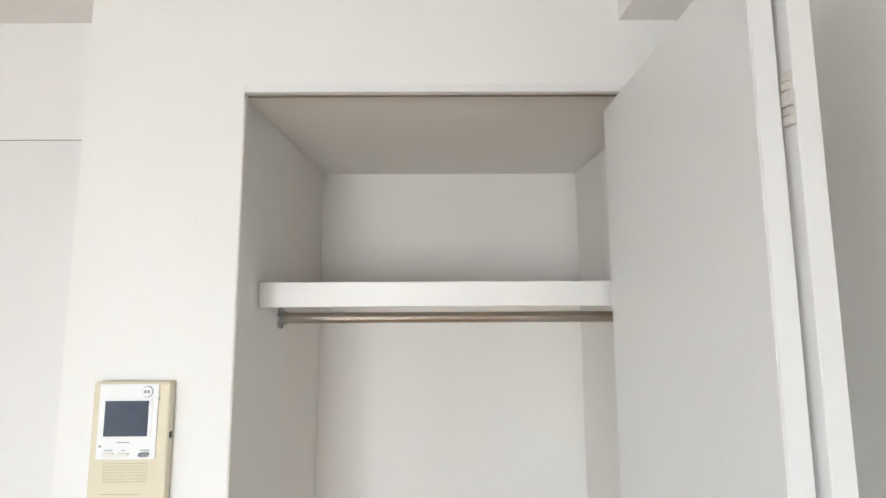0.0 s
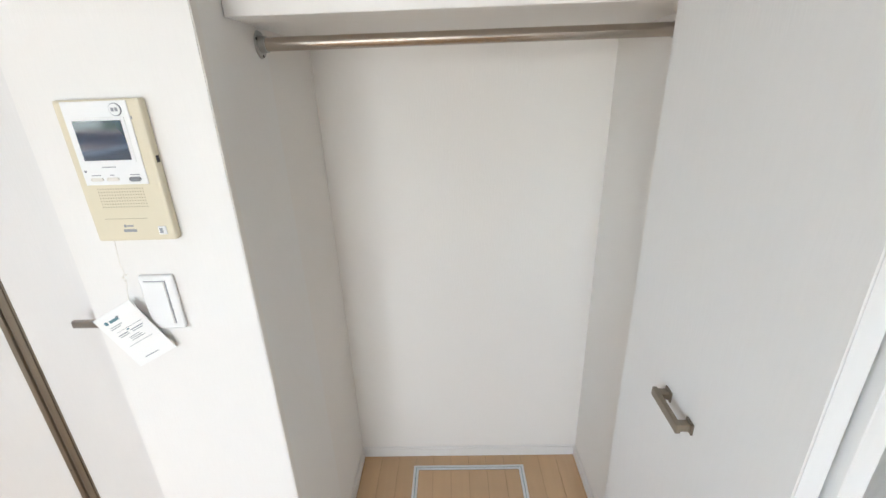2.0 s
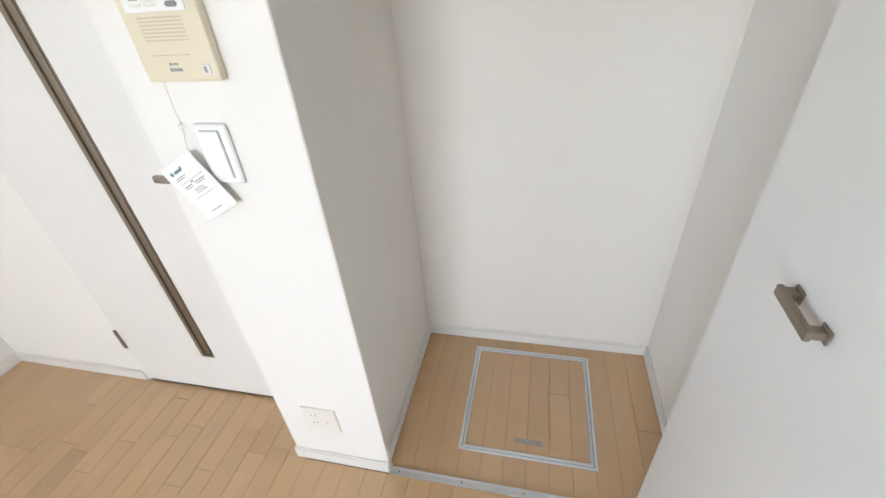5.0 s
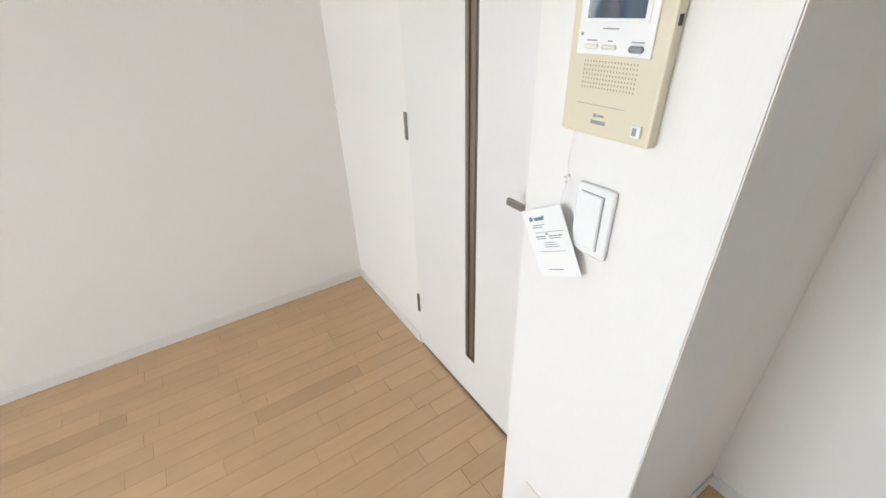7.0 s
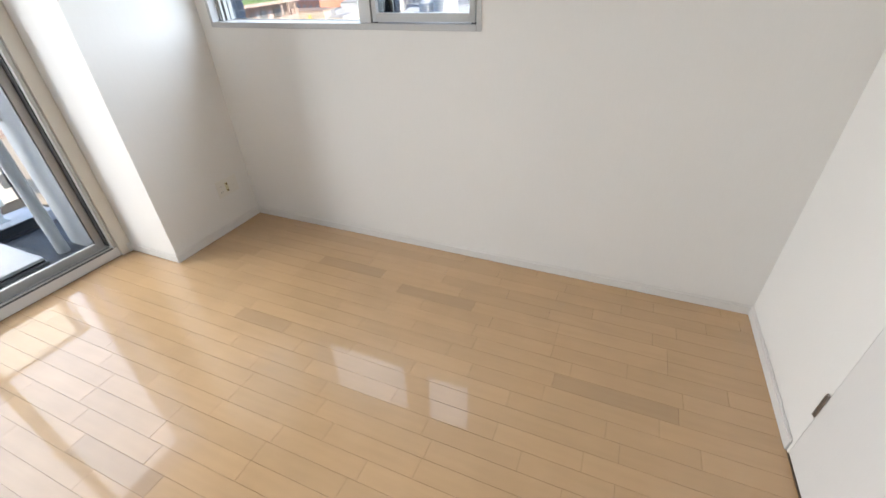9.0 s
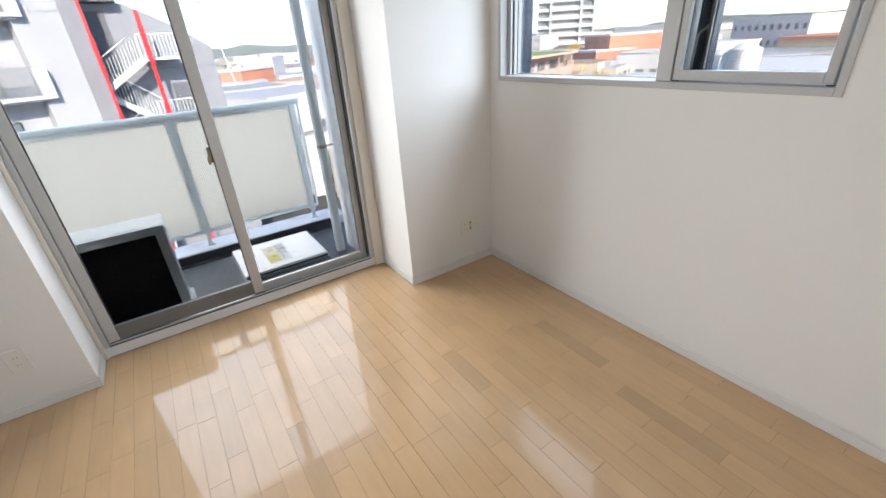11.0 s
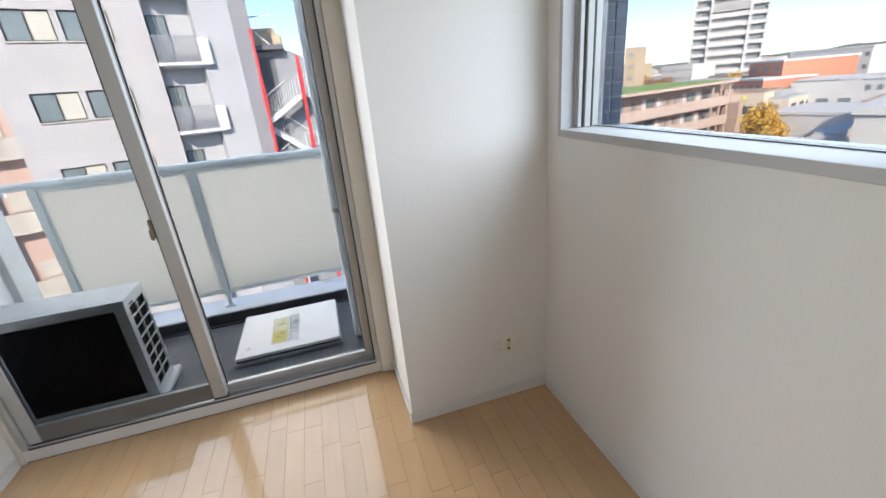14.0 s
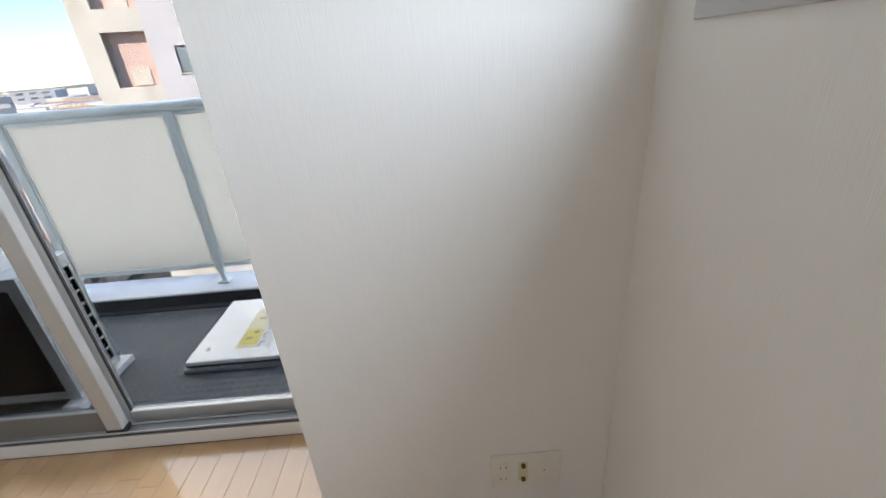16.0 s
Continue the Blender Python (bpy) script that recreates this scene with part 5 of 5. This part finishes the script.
def make_tower():
    a = -49.0
    cx, cy = at_bearing(a, 200)
    t = thing("tower_building", (cx, cy, -14.0), "pale high-rise tower with stacked balconies", "building", turn=a + 4)
    hw = 11.0
    part("wall", boxes((-hw, hw, -18, 0, 0, 90)), "towergrey", t, "grey tower body")
    part("mullion", boxes((-6.4, -5.5, 0, 1.9, 0, 90), (5.5, 6.3, 0, 1.9, 0, 90), (-hw - 0.3, -hw + 0.3, 0, 1.2, 0, 90), (hw - 0.3, hw + 0.3, 0, 1.2, 0, 90)), "towerwhite", t, "white vertical ribs")
    centre = mesh_of("balcony_band", boxes((-5.5, 5.5, 0.0, 1.6, 0.0, 1.45)), "towerwhite")
    side = mesh_of("side_balcony", boxes((-hw, -6.4, 0.0, 1.3, 0.0, 1.15), (6.3, hw, 0.0, 1.3, 0.0, 1.15)), "towerwhite")
    win = mesh_of("window_strip", boxes(*[(x, x + 1.6, 0.0, 0.12, 1.3, 2.9) for x in (-10.4, -8.4, 7.0, 9.0)]), "citywin")
    for k in range(28):
        for n_, me in (("balcony_band", centre), ("side_balcony", side), ("window_strip", win)):
            ob = new(n_, me)
            ob.parent = t
            ob.location = (0, 0, 1.5 + 3.12 * k)
    part("plant_floor", boxes((-5.5, 5.5, 0.05, 1.7, 31.5, 34.0)), "towergrey", t, "darker plant floor")


make_tower()

block("brick_red_building", -51.4, -54.2, (112, 105), -9, 0.2, 14, "tilered", "brick-red mid-rise building among trees", 4, 3)
block("brick_red_building", -50.0, -52.8, (104, 98), -9, -2.6, 10, "tilered", "lower wing of the brick-red building", 3, 4)
block("stepped_apartments", -54.6, -60.5, (128, 122), -10, 1.4, 16, "citya", "white stepped apartment building", 5, 9)
block("stepped_apartments", -55.6, -62.0, (98, 95), -10, -3.2, 12, "citya", "white low apartment building in the city", 3, 8)
block("tan_apartments", -36.0, -40.2, (150, 145), -9, 2.2, 14, "tan", "tan apartment building with long terraces", 5, 7)
block("tan_apartments", -39.2, -40.4, (140, 139), -9, 6.6, 8, "tan", "tan stair tower of the apartments", 5, 1)
block("white_apartments", -43.2, -46.2, (170, 165), -9, 0.8, 14, "citya", "white apartment building before the hills", 4, 7)
block("white_offices", -66.2, -72.5, (118, 108), -10, 1.4, 20, "citya", "large white office building on a rise", 4, 10)
block("white_offices", -62.0, -65.2, (100, 96), -10, -2.2, 12, "citya", "white office building behind the tanks", 3, 6)
block("tan_apartments", -70.5, -78.0, (88, 84), -10, -1.6, 12, "tan", "tan low building with a red roof", 3, 6, band="tilered")
block("orange_building", -7.4, -9.6, (78, 76), -10, -0.9, 10, "tilered", "orange-tiled building beyond the railing", 3, 5)
block("orange_building", -6.8, -10.8, (66, 64), -10, -3.2, 8, "tan", "tan lower building with an orange band", 3, 6, band="tilered")
block("white_apartments", -9.8, -13.5, (120, 118), -10, 0.2, 14, "citya", "white apartment building in the distance", 4, 7)
block("near_flat_roof", -60.5, -80.0, (29, 29), -10, -1.62, 14, "citya", "white building with a flat roof and tanks", 0, 0)
block("low_hall", -53.5, -62, (78, 74), -10, -6.4, 14, "citya", "long pale low hall by the trees", 0, 0)
block("low_hall", -51.5, -60.5, (74, 70), -10, -9.4, 3, "tan", "tan low hall by the trees", 1, 7)


def make_tank(a, d, r, h):
    x, y = at_bearing(a, d)
    t = thing("water_tank", (x, y, -1.27), "white rooftop water tank on a frame", "water tank", group="tanks on the flat roof")
    bm = bmesh.new()
    tube(bm, (0, 0, 0.35), (0, 0, h), r, 28)
    tube(bm, (0, 0, h), (0, 0, h + 0.22), r, 28, r * 0.45)
    part("drum", bm, "tank", t, "white cylindrical drum")
    part("base", boxes((-r - 0.1, r + 0.1, -r, -r + 0.12, 0, 0.35), (-r - 0.1, r + 0.1, r - 0.12, r, 0, 0.35), (-r - 0.1, r + 0.1, -r, r, 0.28, 0.35)), "tank", t)
    bm = bmesh.new()
    for q in ((r + 0.15, 0.2), (-r - 0.15, 0.2)):
        tube(bm, (q[0], q[1], 0), (q[0], q[1], h * 0.9), 0.035, 8)
    tube(bm, (r + 0.15, 0.2, h * 0.9), (0, 0.2, h * 0.95), 0.035, 8)
    part("pipework", bm, "tank", t)


make_tank(-68.3, 23, 0.62, 1.55)
make_tank(-66.3, 23.5, 0.55, 1.35)


def crown(bm, rng, cx, cy, cz, rx, rz, count, size):
    for _ in range(count):
        a, b, r = rng.uniform(0, 6.283), rng.uniform(-1, 1), rng.random() ** 0.4
        s = math.sqrt(1 - b * b)
        wob = 1 + 0.25 * math.sin(3 * a + cx) * s
        p = Vector((cx + rx * r * s * math.cos(a) * wob, cy + rx * r * s * math.sin(a) * wob, cz + rz * r * b))
        q = Euler((rng.uniform(0, 3), rng.uniform(0, 3), rng.uniform(0, 3))).to_matrix()
        k = size * rng.uniform(0.5, 1.3)
        vs = [bm.verts.new(p + q @ Vector(v)) for v in ((-k, -k * 0.6, 0), (k, -k * 0.5, k * 0.2), (k * 0.7, k * 0.7, 0), (-k * 0.6, k * 0.6, -k * 0.2))]
        bm.faces.new(vs)


def make_tree(a, d, h, r, mat, label, seed):
    rng = random.Random(seed)
    x, y = at_bearing(a, d)
    t = thing("tree", (x, y, -14.0), label, "tree")
    bm = bmesh.new()
    tube(bm, (0, 0, 0), (0, 0, h * 0.55), 0.28, 8, 0.16)
    for i in range(9):
        b = rng.uniform(0, 6.28)
        z = h * rng.uniform(0.3, 0.6)
        tube(bm, (0, 0, z), (r * 0.7 * math.cos(b), r * 0.7 * math.sin(b), z + h * 0.25), 0.09, 6, 0.03)
    part("trunk", bm, "bark", t, "brown trunk and limbs")
    bm = bmesh.new()
    for i in range(9):
        b = rng.uniform(0, 6.28)
        q = rng.uniform(0, 0.55) * r
        crown(bm, rng, q * math.cos(b), q * math.sin(b), h * rng.uniform(0.45, 0.85), r * 0.6, h * 0.20, 430, 0.17)
    part("crown", bm, mat, t, "leafy crown")


make_tree(-53.0, 76, 12.0, 2.4, "ginkgo", "tall yellow autumn ginkgo tree among houses", 1)
make_tree(-54.2, 72, 8.0, 2.0, "ginkgo", "yellow autumn ginkgo tree among houses", 2)
make_tree(-50.3, 132, 13.5, 3.4, "ginkgo", "orange-yellow autumn tree beside the tower", 3)
make_tree(-42.6, 120, 11.5, 2.6, "ginkgo", "small yellow autumn tree in the city", 4)
make_tree(40.5, 95, 9.5, 4.0, "ginkgo", "orange autumn tree among the houses", 5)
for i, (a, d, h, r) in enumerate(((-5.6, 105, 12.5, 5), (-7.0, 112, 13.2, 6), (-8.6, 118, 13.0, 6), (-10.2, 110, 12.2, 5), (-41.8, 150, 13, 5), (-43.6, 158, 13, 5), (38.0, 120, 12, 5))):
    make_tree(a, d, h, r, "autumn", "brown autumn tree among the houses", 20 + i)


def make_bare_trees():
    rng = random.Random(9)
    v, f = [], []
    for i in range(130):
        a, d = rng.uniform(-62, -43), rng.uniform(44, 64)
        if a > -49 and d > 44:
            d = rng.uniform(32, 44)
        x, y = at_bearing(a, d)
        h = rng.uniform(7.0, 9.5) if a < -47 else rng.uniform(4.5, 6.5)
        for j in range(260):
            b, r = rng.uniform(0, 6.28), rng.uniform(0.2, 1)
            z0 = -14 + h * rng.uniform(0.2, 0.75)
            p = Vector((x + r * math.cos(b) * h * 0.28 * 0.5, y + r * math.sin(b) * h * 0.28 * 0.5, z0))
            q = p + Vector((math.cos(b) * h * 0.22 + rng.uniform(-0.4, 0.4), math.sin(b) * h * 0.22 + rng.uniform(-0.4, 0.4), h * rng.uniform(0.08, 0.3)))
            k = len(v)
            s = Vector((0.028, 0.018, 0))
            v += [p - s, p + s, q]
            f.append((k, k + 1, k + 2))
    me = bpy.data.meshes.new("bare_trees")
    me.from_pydata([tuple(q) for q in v], [], f)
    me.materials.append(M["twig"])
    tagged(new("bare_trees", me), "bare reddish brown winter trees", kind="stuff")


make_bare_trees()


def make_city():
    rng = random.Random(4)
    sets = {k: ([], []) for k in ("citya", "cityb", "cityc", "roofs", "citywin")}

    def add(key, c, u, hw, hd, z0, z1, lift=0.0):
        v, f = sets[key]
        k = len(v)
        n_ = Vector((-u.y, u.x))
        for z in (z0, z1):
            for sx, sy in ((-1, -1), (1, -1), (1, 1), (-1, 1)):
                p = c + u * (sx * hw) + n_ * (sy * hd)
                v.append((p.x, p.y, z))
        f.extend([(k, k + 1, k + 5, k + 4), (k + 1, k + 2, k + 6, k + 5), (k + 2, k + 3, k + 7, k + 6), (k + 3, k, k + 4, k + 7), (k + 4, k + 5, k + 6, k + 7), (k, k + 3, k + 2, k + 1)])

    n_made = 0
    while n_made < 1900:
        a = rng.uniform(-88, 62)
        d = 45 * (1300 / 45) ** rng.random()
        if -24 < a < 4 and d < 52 or 3 < a < 37 and d < 60 or -64 < a < -28 and d < 90 or a < -60 and d < 45:
            continue
        c = Vector(at_bearing(a, d))
        th = rng.choice((0.35, 0.35, 1.92, 0.1, 0.9)) + rng.uniform(-0.05, 0.05)
        u = Vector((math.cos(th), math.sin(th)))
        big = 1 + d / 500
        hw, hd = rng.uniform(3, 6.5) * big, rng.uniform(3, 6) * big
        h = rng.uniform(5, 8.5) if rng.random() < 0.8 else rng.uniform(8.5, 11.5)
        if d > 250 and rng.random() < 0.25:
            h = rng.uniform(11, 15)
        key = rng.choices(("citya", "cityb", "cityc"), (5, 3, 2))[0]
        add(key, c, u, hw, hd, -14, -14 + h)
        add("roofs" if rng.random() < 0.75 else "cityc", c, u, hw * 0.97, hd * 0.97, -14 + h, -14 + h + 0.25)
        if h < 9 and rng.random() < 0.5:
            add("roofs", c, u, hw * 0.6, hd * 0.6, -14 + h + 0.25, -14 + h + 1.1)
        if d < 420:
            n2 = Vector((-u.y, u.x))
            for side in (-1, 1):
                for k in range(int(h // 2.9)):
                    for j in range(3):
                        q = c + n2 * (side * (hd + 0.03)) + u * (hw * (-0.6 + 0.6 * j))
                        add("citywin", q, u, hw * 0.17, 0.05, -14 + 1.1 + 2.9 * k, -14 + 2.3 + 2.9 * k)
                        q = c + u * (side * (hw + 0.03)) + n2 * (hd * (-0.6 + 0.6 * j))
                        add("citywin", q, u, 0.05, hd * 0.17, -14 + 1.1 + 2.9 * k, -14 + 2.3 + 2.9 * k)
        n_made += 1
    names = dict(citya="white_houses", cityb="beige_houses", cityc="brown_houses", roofs="house_roofs", citywin="house_windows")
    for key, (v, f) in sets.items():
        me = bpy.data.meshes.new(names[key])
        me.from_pydata(v, [], f)
        me.materials.append(M[key])
        tagged(new(names[key], me), "dense low city: " + names[key].replace("_", " "), kind="stuff")


make_city()


def make_hills():
    v, f = [], []
    k = 220
    for i in range(k + 1):
        a = -100 + 175 * i / k
        d = 1900
        x, y = at_bearing(a, d)
        h = 6 + 9 * noise.noise(Vector((a * 0.11, 0, 0))) + 5 * noise.noise(Vector((a * 0.5, 3, 0))) + (15 * math.exp(-((a + 66) / 7) ** 2)) + 30 * math.exp(-((a + 8) / 16) ** 2) * (0.8 + 0.4 * noise.noise(Vector((a * 0.3, 9, 0))))
        v += [(x, y, -14.0), (x * 1.02, y * 1.02, h)]
    for i in range(k):
        f.append((2 * i, 2 * i + 2, 2 * i + 3, 2 * i + 1))
    me = bpy.data.meshes.new("backdrop")
    me.from_pydata(v, [], f)
    me.materials.append(M["hill"])
    tagged(new("backdrop", me), "low wooded hills on the horizon, haze in their colour", kind="structure")


make_hills()


# ---- the plank floor ----
def make_planks():
    rng = random.Random(12)
    floor = bpy.data.objects["floor"]
    pitch, x_at = 0.0757, 0.2450
    seams = [(-0.51, (-0.535, -0.13)), (-0.585, (-0.905, -0.54)), (-0.655, (-0.13, 0.221)), (-0.355, (-0.635, -0.29)), (-0.21, (-1.05, -0.635)), (-0.80, (-0.83, 0.53)), (-1.08, (-0.096, 0.324)), (-0.73, (-0.30,)), (-1.415, (-1.15, -0.733)), (-0.44, (-0.905,)), (-0.82, (-1.26,))]
    cache = {}

    def plank(x0, x1, y0, y1, joined):
        nonlocal count
        ln, w = round(y1 - y0, 4), round(x1 - x0, 4)
        if ln < 0.01 or w < 0.004:
            return
        if joined is not None:
            joined.append((x0, x1, y0, y1))
            return
        dark = any(abs((x0 + x1) / 2 - a) < 0.036 and y0 < b < y1 for a, b in ((-1.41, -0.95), (-1.34, -0.50), (-0.82, -1.10), (-0.13, -0.9), (-0.97, 0.49)))
        kind = "wooddark" if dark else "wood"
        if (w, ln, kind) not in cache:
            cache[w, ln, kind] = mesh_of("plank", boxes((-w / 2 + 0.0004, w / 2 - 0.0004, -ln / 2 + 0.0004, ln / 2 - 0.0004, -0.004, 0.0), bevel=0.0004), kind)
        ob = new("plank", cache[w, ln, kind])
        ob.parent = floor
        ob.location = ((x0 + x1) / 2, (y0 + y1) / 2, 0.0)
        count += 1

    count = 0
    far = []
    k0 = math.floor((W - x_at) / pitch)
    for k in range(k0, 14):
        x0, x1 = max(x_at + pitch * k, W), min(x_at + pitch * (k + 1), E_)
        xm = (x0 + x1) / 2
        if x1 <= x0:
            continue
        start = COLY if x1 < COLX + 0.001 else (EASTY if x0 > EASTX else S)
        end = N if x0 < -0.155 else PF - 0.010
        near = min(seams, key=lambda s: abs(s[0] - xm))
        ys = sorted(near[1]) if abs(near[0] - xm) < pitch / 2 else [rng.uniform(-0.9, -0.4)]
        y = ys[0]
        while y > start + 0.12:
            y -= rng.choice((0.303, 0.36, 0.415, 0.455))
            ys.insert(0, y)
        y = ys[-1]
        while y < end - 0.12:
            y += rng.choice((0.303, 0.36, 0.415, 0.455))
            ys.append(y)
        ys = [start] + [q for q in ys if start + 0.05 < q < end - 0.05] + [end]
        for a, b in zip(ys, ys[1:]):
            plank(x0, x1, a, b, far if xm > 0.62 else None)
    # Closet floor.
    k = 0
    while CX0 + 0.0 < x_at + pitch * (k + 1):
        k -= 1
    for k in range(k, 13):
        x0, x1 = max(x_at + pitch * k, CX0), min(x_at + pitch * (k + 1), CX1)
        if x1 <= x0 + 0.002:
            continue
        lo, hi = PF + 0.015, CB
        inside = x0 < 0.85 and x1 > 0.40
        spans = [(lo, 0.968), (1.439, hi)] if inside else [(lo, hi)]
        for c, d in spans:
            cut = rng.uniform(1.05, 1.35)
            if d - c > 0.5 and rng.random() < 0.35:
                plank(x0, x1, c, cut, None)
                plank(x0, x1, cut, d, None)
            else:
                plank(x0, x1, c, d, None)
    bm = boxes(*[(a + 0.0004, b - 0.0004, c + 0.0004, d - 0.0004, -0.004, 0.0) for a, b, c, d in far])
    part("planks_beyond", bm, "woodfar", floor, "maple strips along the far side", kind="stuff")


make_planks()
